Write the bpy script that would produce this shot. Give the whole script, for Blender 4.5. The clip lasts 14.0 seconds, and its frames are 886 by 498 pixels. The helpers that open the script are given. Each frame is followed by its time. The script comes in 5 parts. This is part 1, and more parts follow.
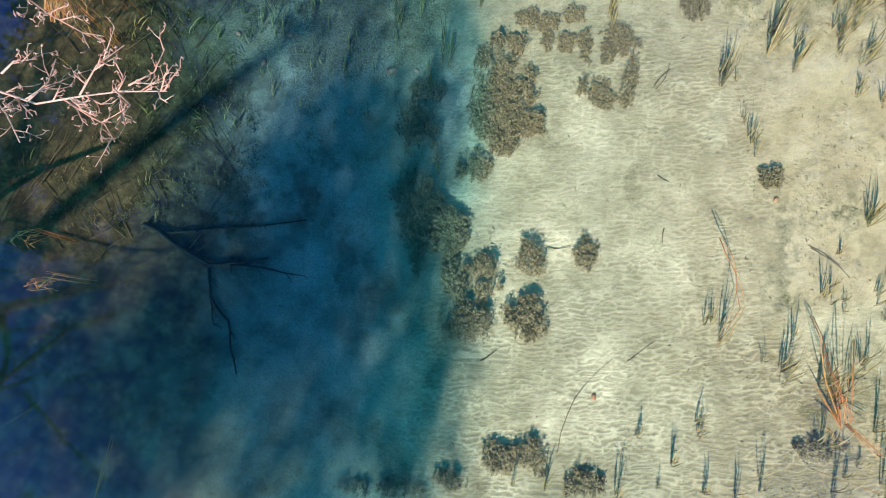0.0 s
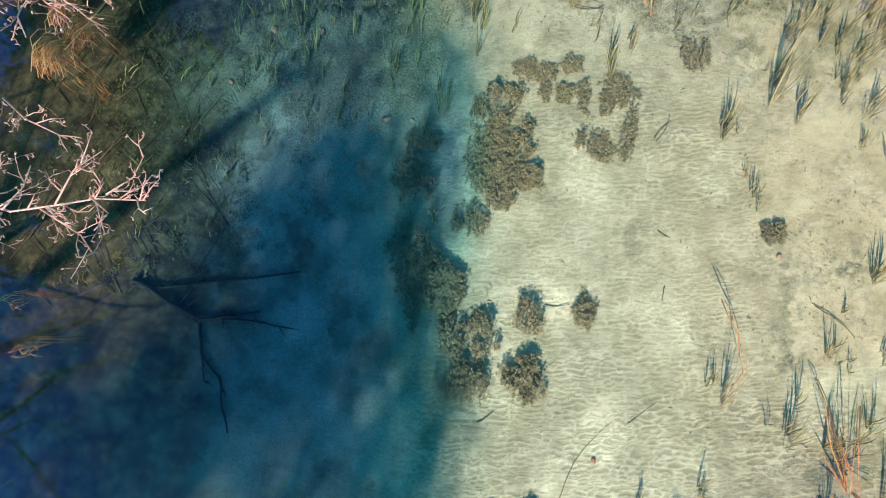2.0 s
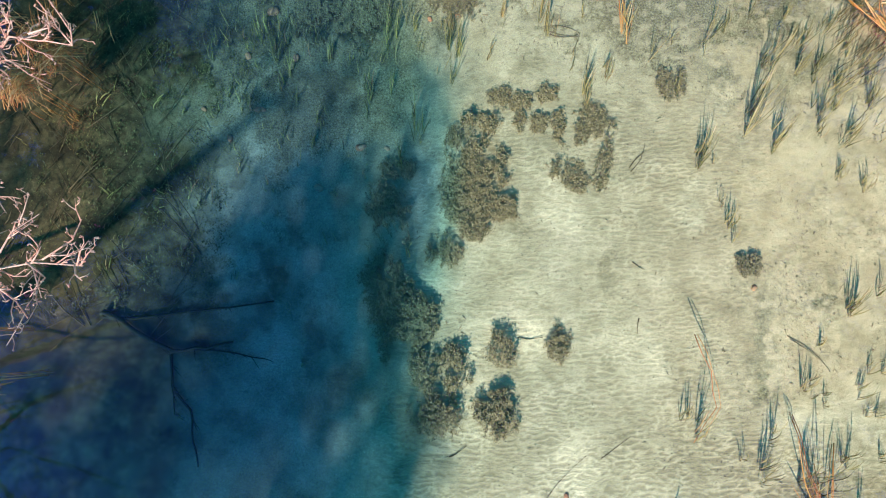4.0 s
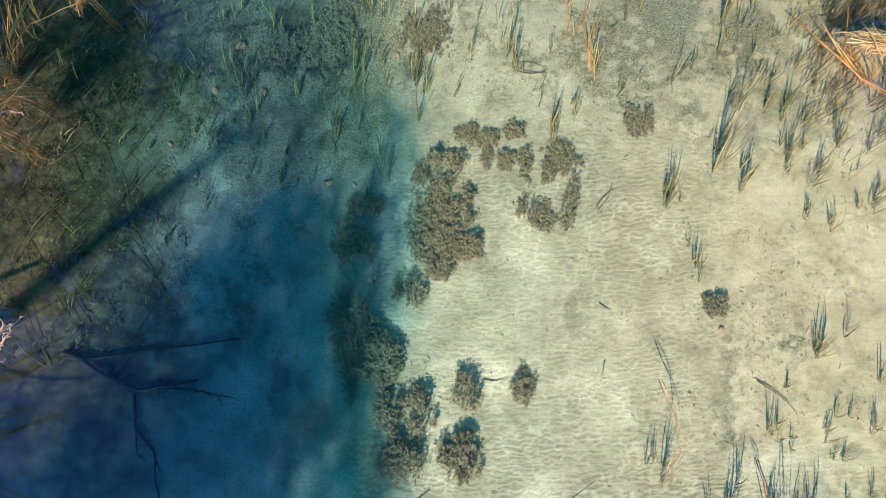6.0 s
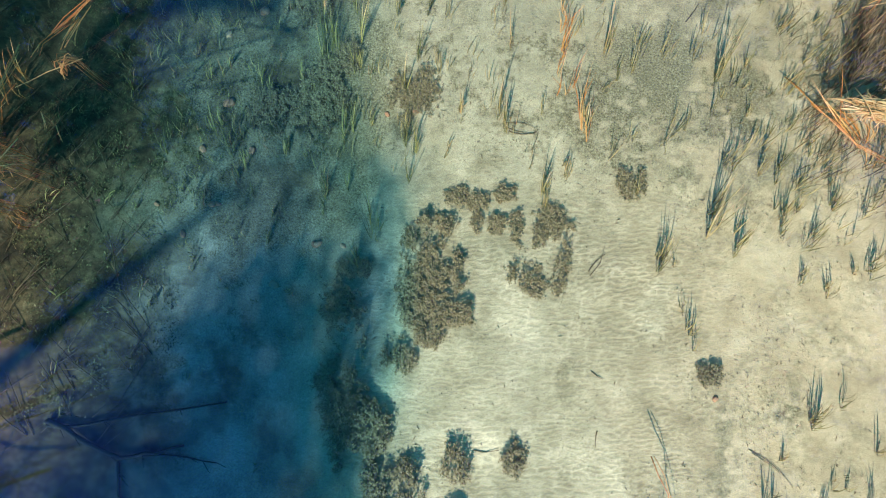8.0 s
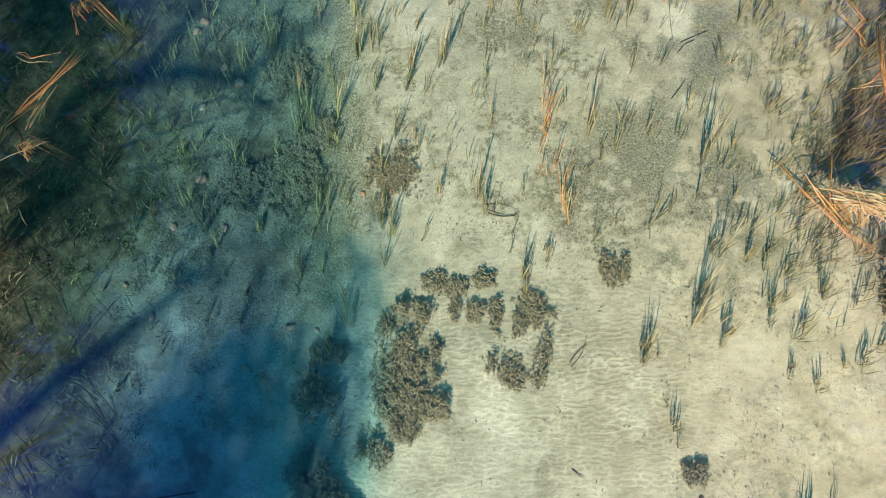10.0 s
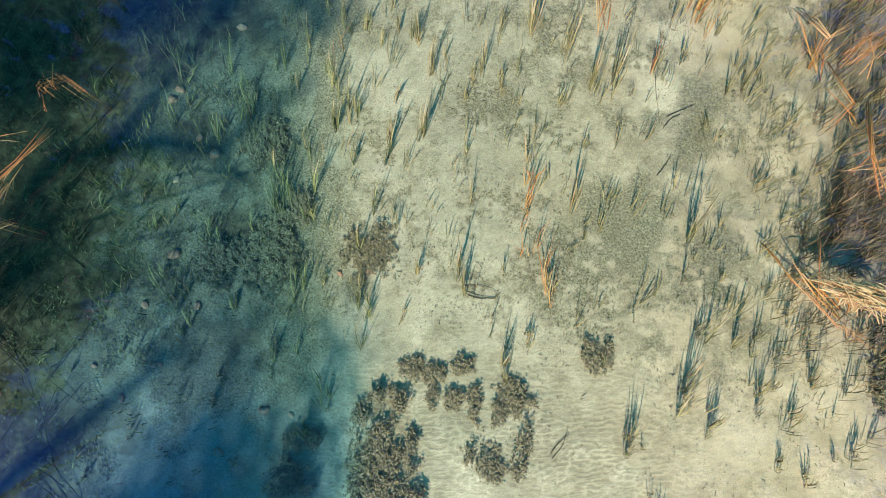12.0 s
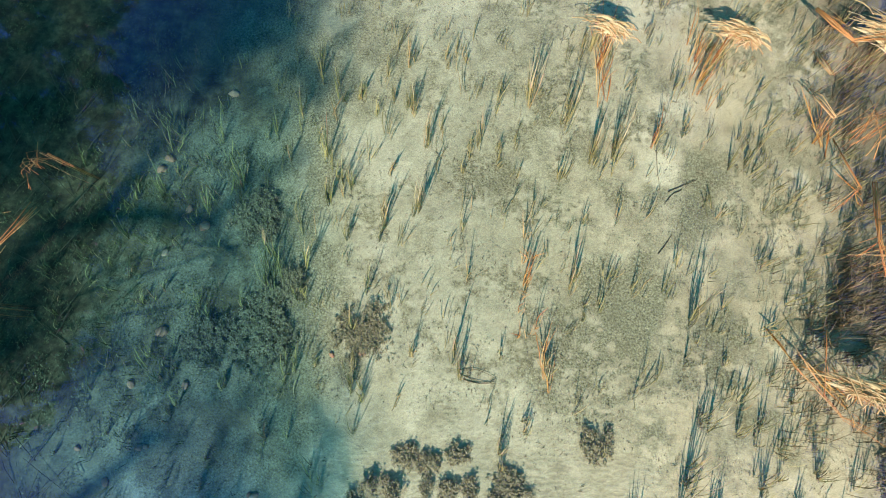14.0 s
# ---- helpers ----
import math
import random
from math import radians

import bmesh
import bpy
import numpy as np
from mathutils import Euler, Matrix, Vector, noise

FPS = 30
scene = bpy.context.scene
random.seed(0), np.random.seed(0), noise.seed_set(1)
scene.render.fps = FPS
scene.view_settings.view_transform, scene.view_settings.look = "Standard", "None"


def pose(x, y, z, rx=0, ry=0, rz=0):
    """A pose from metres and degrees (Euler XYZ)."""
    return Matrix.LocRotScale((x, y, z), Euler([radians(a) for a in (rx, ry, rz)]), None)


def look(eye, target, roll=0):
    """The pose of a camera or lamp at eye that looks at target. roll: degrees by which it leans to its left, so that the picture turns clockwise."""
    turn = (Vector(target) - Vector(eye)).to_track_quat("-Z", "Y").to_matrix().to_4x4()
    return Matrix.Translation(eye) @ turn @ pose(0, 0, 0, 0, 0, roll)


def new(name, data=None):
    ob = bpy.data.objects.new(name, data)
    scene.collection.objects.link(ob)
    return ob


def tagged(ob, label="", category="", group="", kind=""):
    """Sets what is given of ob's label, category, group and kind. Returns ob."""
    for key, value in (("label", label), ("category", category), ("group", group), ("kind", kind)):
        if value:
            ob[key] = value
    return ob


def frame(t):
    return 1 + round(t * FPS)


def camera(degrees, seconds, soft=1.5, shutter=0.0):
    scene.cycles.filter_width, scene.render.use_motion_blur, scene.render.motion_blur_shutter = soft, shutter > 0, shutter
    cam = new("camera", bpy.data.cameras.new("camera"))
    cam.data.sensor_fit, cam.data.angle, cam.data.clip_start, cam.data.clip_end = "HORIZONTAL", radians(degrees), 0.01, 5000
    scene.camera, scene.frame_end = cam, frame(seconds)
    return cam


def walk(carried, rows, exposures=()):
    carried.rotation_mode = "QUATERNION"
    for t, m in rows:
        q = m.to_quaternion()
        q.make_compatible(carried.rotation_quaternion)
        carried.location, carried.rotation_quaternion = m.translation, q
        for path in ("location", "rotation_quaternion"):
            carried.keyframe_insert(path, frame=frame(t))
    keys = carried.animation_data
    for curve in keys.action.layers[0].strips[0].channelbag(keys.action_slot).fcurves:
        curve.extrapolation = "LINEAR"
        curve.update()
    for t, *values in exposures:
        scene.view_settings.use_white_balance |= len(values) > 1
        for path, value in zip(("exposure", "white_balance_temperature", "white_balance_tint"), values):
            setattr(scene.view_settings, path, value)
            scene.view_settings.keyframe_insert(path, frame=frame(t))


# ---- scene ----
cam = camera(100.2, 14.0, soft=1.1)
METRES, EYE, TILT, LEAN, TURN = 5.02, 4.0, 0.0, 0.0, 13.3
ROWS = [
    (0.0, 0.0, 0.0, 0.0, -13.26, -84.68, 1.26),
    (0.5, 0.0092, 0.0353, -0.002, -13.26, -84.56, 1.28),
    (1.0, 0.0167, 0.0676, -0.0036, -13.26, -84.5, 1.27),
    (1.5, 0.0253, 0.0951, -0.0051, -13.31, -84.45, 1.26),
    (2.0, 0.0365, 0.1152, -0.0062, -13.31, -84.39, 1.26),
    (2.5, 0.0485, 0.1327, -0.0073, -13.34, -84.38, 1.23),
    (3.0, 0.0617, 0.1458, -0.0081, -13.36, -84.34, 1.2),
    (5.5, 0.1818, 0.2096, -0.0089, -13.39, -84.18, 1.02),
    (6.0, 0.1973, 0.2308, -0.0088, -13.38, -84.06, 1.01),
    (6.5, 0.2102, 0.2593, -0.0076, -13.39, -84.06, 0.97),
    (7.0, 0.2216, 0.2881, -0.0072, -13.39, -83.94, 0.97),
    (7.5, 0.2351, 0.3226, -0.0065, -13.39, -83.86, 0.99),
    (8.0, 0.2504, 0.3602, -0.0073, -13.39, -83.75, 0.97),
    (10.5, 0.3631, 0.5682, -0.0167, -13.22, -83.31, 0.89),
    (11.0, 0.3843, 0.6081, -0.0178, -13.17, -83.28, 0.83),
    (11.5, 0.4053, 0.6486, -0.0184, -13.11, -83.21, 0.8),
    (12.0, 0.423, 0.6864, -0.0185, -13.08, -83.11, 0.8),
    (12.5, 0.4385, 0.7263, -0.0189, -13.01, -83.0, 0.78),
    (13.0, 0.4515, 0.765, -0.0196, -12.96, -82.84, 0.78),
    (13.5, 0.4625, 0.808, -0.0201, -12.91, -82.77, 0.75),
    (14.0, 0.4695, 0.8454, -0.0203, -12.86, -82.66, 0.74),
]
walk(cam, [(t, pose(0, 0, EYE, TILT, LEAN, TURN) @ pose(METRES * x, METRES * y, METRES * z, 90 + pitch, roll, yaw)) for t, x, y, z, yaw, pitch, roll in ROWS])


# ---------------------------------------------------------------- light
SUN_UP = radians(36)
SHADOW_WAY = Vector((0.35, 0.94, 0)).normalized()
world = bpy.data.worlds.new("sky")
scene.world = world
world.use_nodes = True
wn, wl = world.node_tree.nodes, world.node_tree.links
sky = wn.new("ShaderNodeTexSky")
sky.sky_type, sky.sun_disc = "NISHITA", False
sky.sun_elevation = SUN_UP
sky.sun_rotation = math.atan2(-SHADOW_WAY.x, -SHADOW_WAY.y)
sky.air_density, sky.dust_density, sky.ozone_density = 1.0, 0.2, 3.0
wn["Background"].inputs[1].default_value = 0.098
deepen = wn.new("ShaderNodeMix")
deepen.data_type, deepen.blend_type = "RGBA", "MULTIPLY"
deepen.inputs[0].default_value, deepen.inputs[7].default_value = 1.0, (0.27, 1.52, 1.36, 1)
wl.new(sky.outputs[0], deepen.inputs[6])
wl.new(deepen.outputs[2], wn["Background"].inputs[0])
sun = new("sun", bpy.data.lights.new("sun", "SUN"))
sun.data.energy, sun.data.angle, sun.data.color = 5.0, radians(0.6), (1.0, 0.86, 0.79)
scene.view_settings.exposure = 0.66
sun.matrix_world = look((0, 0, 0), SHADOW_WAY * math.cos(SUN_UP) + Vector((0, 0, -math.sin(SUN_UP))))

WATER_Z = 0.12


# ---------------------------------------------------------------- materials
def material(name, rough=0.6, metal=0.0):
    m = bpy.data.materials.new(name)
    m.use_nodes = True
    b = m.node_tree.nodes["Principled BSDF"]
    b.inputs["Roughness"].default_value, b.inputs["Metallic"].default_value = rough, metal
    return m, m.node_tree.nodes, m.node_tree.links, b


def ramp(nodes, links, source, stops):
    r = nodes.new("ShaderNodeValToRGB")
    e = r.color_ramp.elements
    while len(e) < len(stops):
        e.new(0.5)
    for k, (p, c) in zip(e, stops):
        k.position, k.color = p, (*c, 1)
    links.new(source, r.inputs[0])
    return r.outputs[0]


def noise_node(nodes, links, scale, detail=4.0, rough=0.55, kind="Object"):
    c = nodes.new("ShaderNodeTexCoord")
    n = nodes.new("ShaderNodeTexNoise")
    n.inputs["Scale"].default_value, n.inputs["Detail"].default_value, n.inputs["Roughness"].default_value = scale, detail, rough
    links.new(c.outputs[kind], n.inputs["Vector"])
    return n.outputs["Fac"]


def mix_colour(nodes, links, fac, a, b, blend="MIX"):
    m = nodes.new("ShaderNodeMix")
    m.data_type, m.blend_type = "RGBA", blend
    for value, slot in ((fac, 0), (a, 6), (b, 7)):
        if hasattr(value, "links"):
            links.new(value, m.inputs[slot])
        else:
            m.inputs[slot].default_value = value if slot == 0 else (*value, 1)
    return m.outputs[2]


def bump(nodes, links, bsdf, height, strength, distance):
    b = nodes.new("ShaderNodeBump")
    b.inputs["Strength"].default_value, b.inputs["Distance"].default_value = strength, distance
    links.new(height, b.inputs["Height"])
    links.new(b.outputs[0], bsdf.inputs["Normal"])


def plant_material(name, stops, rough=0.55, grain=60, across=0.35):
    """Colour by piece, with streaks and blotches along it."""
    m, n, l, b = material(name, rough)
    info = n.new("ShaderNodeObjectInfo")
    geo = n.new("ShaderNodeNewGeometry")
    add = n.new("ShaderNodeMath")
    add.operation = "ADD"
    l.new(info.outputs["Random"], add.inputs[0])
    l.new(geo.outputs["Random Per Island"], add.inputs[1])
    half = n.new("ShaderNodeMath")
    half.operation = "FRACT"
    l.new(add.outputs[0], half.inputs[0])
    base = ramp(n, l, half.outputs[0], stops)
    spots = ramp(n, l, noise_node(n, l, grain, 5), [(0.3, (1 - across,) * 3), (0.7, (1, 1, 1))])
    l.new(mix_colour(n, l, 1.0, base, spots, "MULTIPLY"), b.inputs["Base Color"])
    bump(n, l, b, noise_node(n, l, grain * 2, 3), 0.3, 0.002)
    return m


def bed_material():
    """Pale rippled sand with grey silt, olive mud and clean white patches; their spread is stored with the mesh."""
    m, n, l, b = material("pond_bed", 0.85)
    spread = n.new("ShaderNodeVertexColor")
    spread.layer_name = "spread"
    parts = n.new("ShaderNodeSeparateColor")
    l.new(spread.outputs[0], parts.inputs[0])
    grain = noise_node(n, l, 120, 3, 0.7)
    blot = noise_node(n, l, 2.2, 6, 0.6)
    speck = noise_node(n, l, 24, 6, 0.68)
    fleck = noise_node(n, l, 75, 2, 0.5)
    sand = ramp(n, l, blot, [(0.3, (0.33, 0.32, 0.245)), (0.5, (0.425, 0.41, 0.32)), (0.72, (0.51, 0.485, 0.40))])
    mud = ramp(n, l, noise_node(n, l, 5, 8, 0.74), [(0.34, (0.018, 0.014, 0.008)), (0.47, (0.054, 0.043, 0.022)), (0.58, (0.118, 0.094, 0.05)), (0.7, (0.22, 0.18, 0.105))])
    silt = noise_node(n, l, 46, 6, 0.82)
    algae = ramp(n, l, silt, [(0.36, (0.04, 0.037, 0.022)), (0.43, (0.12, 0.112, 0.07)), (0.49, (0.215, 0.205, 0.14)), (0.56, (0.29, 0.28, 0.2)), (0.64, (0.45, 0.435, 0.32))])
    white = (0.68, 0.645, 0.53)
    where = n.new("ShaderNodeTexCoord")
    axes = n.new("ShaderNodeSeparateXYZ")
    l.new(where.outputs["Object"], axes.inputs[0])
    side = n.new("ShaderNodeMapRange")
    side.inputs[1].default_value, side.inputs[2].default_value = 1.6, 3.9
    l.new(axes.outputs[0], side.inputs[0])
    sand = mix_colour(n, l, side.outputs[0], sand, ramp(n, l, blot, [(0.3, (0.42, 0.355, 0.255)), (0.55, (0.52, 0.445, 0.33)), (0.75, (0.60, 0.525, 0.41))]))
    c = mix_colour(n, l, parts.outputs[2], sand, white)
    c = mix_colour(n, l, parts.outputs[1], c, algae)
    c = mix_colour(n, l, parts.outputs[0], c, mud)
    cloud = ramp(n, l, noise_node(n, l, 3.3, 9, 0.72), [(0.34, (0.80, 0.79, 0.76)), (0.48, (0.96, 0.96, 0.95)), (0.6, (1.05, 1.05, 1.05)), (0.72, (1.18, 1.18, 1.18))])
    c = mix_colour(n, l, 1.0, c, cloud, "MULTIPLY")
    # ripple shading put into the colour: crests lightened, troughs darkened
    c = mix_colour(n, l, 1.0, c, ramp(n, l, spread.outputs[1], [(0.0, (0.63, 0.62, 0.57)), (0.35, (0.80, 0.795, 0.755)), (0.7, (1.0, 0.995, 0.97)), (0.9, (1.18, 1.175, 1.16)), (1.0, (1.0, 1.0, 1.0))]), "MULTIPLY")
    dots = ramp(n, l, fleck, [(0.25, (0.42, 0.38, 0.32)), (0.33, (1, 1, 1)), (0.68, (1, 1, 1)), (0.74, (1.35, 1.33, 1.3))])
    c = mix_colour(n, l, 1.0, c, dots, "MULTIPLY")
    tone = ramp(n, l, grain, [(0.3, (0.62, 0.61, 0.6)), (0.5, (1, 1, 1)), (0.7, (1.28, 1.28, 1.28))])
    l.new(mix_colour(n, l, 1.0, c, tone, "MULTIPLY"), b.inputs["Base Color"])
    bump(n, l, b, speck, 0.35, 0.006)
    return m


def water_material():
    """Clear water: a Fresnel gloss on a tint that deepens with the depth below it."""
    m = bpy.data.materials.new("water")
    m.use_nodes = True
    n, l = m.node_tree.nodes, m.node_tree.links
    n.remove(n["Principled BSDF"])
    depth = n.new("ShaderNodeVertexColor")
    depth.layer_name = "depth"
    tint = ramp(n, l, depth.outputs[0], [(0.0, (0.99, 0.99, 0.98)), (0.34, (0.95, 0.975, 0.87)), (0.40, (0.87, 0.95, 0.87)), (0.5, (0.62, 0.86, 0.83)), (0.62, (0.58, 0.83, 0.86)), (0.74, (0.55, 0.78, 0.90)), (1.0, (0.51, 0.73, 0.97))])
    clear = n.new("ShaderNodeBsdfTransparent")
    l.new(tint, clear.inputs[0])
    gloss = n.new("ShaderNodeBsdfGlossy")
    gloss.inputs["Roughness"].default_value = 0.03
    gloss.inputs["Color"].default_value = (1.0, 0.26, 1.0, 1)
    bend = n.new("ShaderNodeBump")
    bend.inputs["Strength"].default_value, bend.inputs["Distance"].default_value = 0.12, 0.02
    l.new(noise_node(n, l, 2.5, 2), bend.inputs["Height"])
    l.new(bend.outputs[0], gloss.inputs["Normal"])
    face = n.new("ShaderNodeLayerWeight")
    face.inputs[0].default_value = 0.5
    power = n.new("ShaderNodeMath")
    power.operation = "POWER"
    power.inputs[1].default_value = 2.45
    l.new(face.outputs["Facing"], power.inputs[0])
    fres = n.new("ShaderNodeMath")
    fres.operation = "MULTIPLY_ADD"
    fres.inputs[1].default_value, fres.inputs[2].default_value = 0.95, 0.012
    l.new(power.outputs[0], fres.inputs[0])
    mix = n.new("ShaderNodeMixShader")
    l.new(fres.outputs[0], mix.inputs[0])
    l.new(clear.outputs[0], mix.inputs[1])
    l.new(gloss.outputs[0], mix.inputs[2])
    l.new(mix.outputs[0], n["Material Output"].inputs[0])
    return m


BED = bed_material()
WATER = water_material()
REED = plant_material("water_reed", [(0.0, (0.08, 0.085, 0.035)), (0.3, (0.17, 0.16, 0.065)), (0.6, (0.28, 0.23, 0.10)), (0.85, (0.45, 0.38, 0.18)), (1.0, (0.42, 0.27, 0.13))])
REED_GREEN = plant_material("green_reed", [(0.0, (0.045, 0.06, 0.022)), (0.45, (0.13, 0.14, 0.05)), (0.75, (0.36, 0.34, 0.11)), (0.92, (0.50, 0.40, 0.16)), (1.0, (0.42, 0.16, 0.10))])
DRY_REED = plant_material("dry_reed", [(0.0, (0.38, 0.12, 0.028)), (0.35, (0.54, 0.21, 0.05)), (0.7, (0.60, 0.31, 0.095)), (1.0, (0.68, 0.46, 0.21))])
WEED_LEAF = plant_material("weed_leaf", [(0.0, (0.145, 0.13, 0.075)), (0.35, (0.22, 0.195, 0.118)), (0.7, (0.28, 0.248, 0.15)), (1.0, (0.36, 0.32, 0.2))])
PALE_REED = plant_material("pale_reed", [(0.0, (0.42, 0.22, 0.075)), (0.5, (0.60, 0.40, 0.17)), (1.0, (0.70, 0.54, 0.29))])
DEBRIS = plant_material("debris", [(0.0, (0.07, 0.06, 0.04)), (0.5, (0.19, 0.155, 0.10)), (1.0, (0.34, 0.28, 0.19))])
WEED_STEM = plant_material("weed_stem", [(0.0, (0.10, 0.075, 0.04)), (1.0, (0.2, 0.15, 0.09))])
BARK = plant_material("pale_bark", [(0.0, (0.68, 0.32, 0.24)), (0.5, (0.78, 0.43, 0.34)), (1.0, (0.84, 0.56, 0.46))], 0.7)
TRUNK = plant_material("dark_bark", [(0.0, (0.09, 0.07, 0.05)), (1.0, (0.17, 0.13, 0.09))], 0.85, 12, 0.5)
CROWN = plant_material("tree_leaf", [(0.0, (0.035, 0.032, 0.014)), (0.5, (0.07, 0.058, 0.024)), (1.0, (0.12, 0.085, 0.035))])
STONE = plant_material("stone", [(0.0, (0.44, 0.22, 0.14)), (0.5, (0.58, 0.30, 0.19)), (1.0, (0.58, 0.40, 0.28))], 0.8, 30, 0.45)
STICK = plant_material("dead_stick", [(0.0, (0.06, 0.045, 0.03)), (1.0, (0.17, 0.13, 0.08))], 0.8, 40)


# ---------------------------------------------------------------- helpers for meshes
def value_noise(x, y, scale, seed, octaves=4):
    """Smooth noise from 0 to 1 over arrays of places; scale is the largest blot's size in metres."""
    total, weight, amp = 0.0, 0.0, 1.0
    for o in range(octaves):
        table = np.random.RandomState(seed + o).rand(128, 128)
        u, v = np.asarray(x) / scale + 37.3, np.asarray(y) / scale + 61.7
        i, j = np.floor(u).astype(int), np.floor(v).astype(int)
        a, b = u - i, v - j
        a, b = a * a * (3 - 2 * a), b * b * (3 - 2 * b)
        i0, i1, j0, j1 = i % 128, (i + 1) % 128, j % 128, (j + 1) % 128
        total = total + amp * ((table[i0, j0] * (1 - a) + table[i1, j0] * a) * (1 - b) + (table[i0, j1] * (1 - a) + table[i1, j1] * a) * b)
        weight, amp, scale = weight + amp, amp * 0.5, scale * 0.5
    return total / weight


def smooth(a, b, v):
    s = np.clip((np.asarray(v, float) - a) / (b - a), 0, 1)
    return s * s * (3 - 2 * s)


def spot(x, y, cx, cy, rx, ry):
    return np.exp(-(((x - cx) / rx) ** 2 + ((y - cy) / ry) ** 2))


def bed_height(x, y):
    """The pond's bed: nearly flat, with a slow hollow, and banks that rise out of the water."""
    x, y = np.asarray(x, float), np.asarray(y, float)
    z = -0.08 + 0.05 * (value_noise(x, y, 1.6, 5) - 0.5)
    z = z - 0.12 * smooth(0.5, -1.5, x) - 0.26 * spot(x, y, -1.75, 0.2, 1.35, 2.0)
    z = z - 0.10 * spot(x, y, -0.95, 2.9, 0.95, 1.5) - 0.2 * spot(x, y, 0.0, 1.9, 0.3, 0.9)
    z = z + 0.14 * smooth(-2.9, -4.2, x + 0.25 * (y - 2)) + 0.55 * smooth(-4.6, -9.0, x)
    z = z + 0.06 * smooth(4.6, 6.2, x) + 0.7 * smooth(6.6, 11.0, x)
    return z


def sheet(name, xs, ys, z, mat, layer, colours):
    """A grid mesh over xs and ys, with one colour layer."""
    nx, ny = len(xs), len(ys)
    gx, gy = np.meshgrid(xs, ys)
    co = np.stack([gx, gy, z], -1).reshape(-1, 3)
    i = np.arange(nx * ny).reshape(ny, nx)
    quads = np.stack([i[:-1, :-1], i[:-1, 1:], i[1:, 1:], i[1:, :-1]], -1).reshape(-1, 4)
    me = bpy.data.meshes.new(name)
    me.vertices.add(len(co))
    me.vertices.foreach_set("co", co.ravel())
    me.loops.add(quads.size)
    me.loops.foreach_set("vertex_index", quads.ravel())
    me.polygons.add(len(quads))
    me.polygons.foreach_set("loop_start", np.arange(0, quads.size, 4))
    me.update(calc_edges=True)
    me.polygons.foreach_set("use_smooth", np.ones(len(quads), bool))
    col = me.color_attributes.new(layer, "FLOAT_COLOR", "POINT")
    rgba = colours.reshape(-1, 4)
    col.data.foreach_set("color", rgba.ravel())
    me.materials.append(mat)
    me.validate()
    return new(name, me)


def mesh_from(name, verts, faces, mat, shade=True):
    me = bpy.data.meshes.new(name)
    me.from_pydata(verts, [], faces)
    if shade:
        me.polygons.foreach_set("use_smooth", np.ones(len(faces), bool))
    me.materials.append(mat)
    me.update()
    return me


def part(name, me, parent, m=None, label=""):
    ob = new(name, me)
    ob.parent = parent
    if m is not None:
        ob.matrix_basis = m
    return tagged(ob, label) if label else ob


def tube(verts, faces, points, radii, sides=5):
    """Adds a round tapering rod along points to verts and faces."""
    first = len(verts)
    pts = [Vector(p) for p in points]
    for k, (p, r) in enumerate(zip(pts, radii)):
        way = (pts[min(k + 1, len(pts) - 1)] - pts[max(k - 1, 0)]).normalized()
        side = way.cross(Vector((0.13, 0.21, 1)) if abs(way.z) < 0.9 else Vector((1, 0, 0))).normalized()
        up = side.cross(way)
        for s in range(sides):
            a = 2 * math.pi * s / sides
            verts.append(p + (side * math.cos(a) + up * math.sin(a)) * r)
    for k in range(len(pts) - 1):
        for s in range(sides):
            a, b = first + k * sides + s, first + k * sides + (s + 1) % sides
            faces.append((a, b, b + sides, a + sides))
    faces.append(tuple(range(first + sides - 1, first - 1, -1)))
    faces.append(tuple(range(first + (len(pts) - 1) * sides, first + len(pts) * sides)))


# ---------------------------------------------------------------- ground and water
XS = np.concatenate([-np.geomspace(3000, 6.2, 26), np.arange(-6.0, 7.0, 0.025), np.geomspace(7.1, 3000, 26)])
YS = np.concatenate([-np.geomspace(3000, 3.3, 30), np.arange(-3.1, 3.6, 0.0076), np.arange(3.6, 9.4, 0.0115), np.geomspace(9.6, 3000, 26)])
GX, GY = np.meshgrid(XS, YS)
SILT_AT = [
    (4.13, 4.44, 0.29, 0.2), (4.2, 4.15, 0.22, 0.23), (3.69, 3.92, 0.2, 0.2), (4.17, 3.87, 0.26, 0.2), (1.67, 6.0, 0.43, 0.29), (1.97, 5.81, 0.37, 0.25), (3.22, 5.69, 0.21, 0.25),
    (2.89, 4.48, 0.32, 0.3), (2.76, 3.58, 0.34, 0.22), (3.2, 4.84, 0.24, 0.18), (2.35, 4.02, 0.23, 0.34), (5.31, 7.4, 0.38, 0.42), (4.78, 7.82, 0.39, 0.29), (3.41, 3.28, 0.25, 0.26),
    (2.65, 4.15, 0.38, 0.34), (3.61, 0.45, 0.16, 0.34), (3.57, -0.1, 0.16, 0.27), (4.27, 0.79, 0.25, 0.2), (4.72, -0.3, 0.28, 0.1),
]
EDGE = np.where(GY < 0.6, -2.9 - 1.0 * smooth(-0.4, 0.8, GY), -3.9 + 0.33 * np.maximum(GY - 2.0, 0))
wobble = 0.9 * (value_noise(GX, GY, 0.9, 21) - 0.5)
MUD = 0.34 * smooth(-1.7, -3.1, GX + wobble) * (0.35 + 1.2 * value_noise(GX, GY, 0.5, 31)) + (0.75 - 0.5 * smooth(0.9, 0.0, GY)) * smooth(0.5, -0.4, GX - EDGE + wobble)
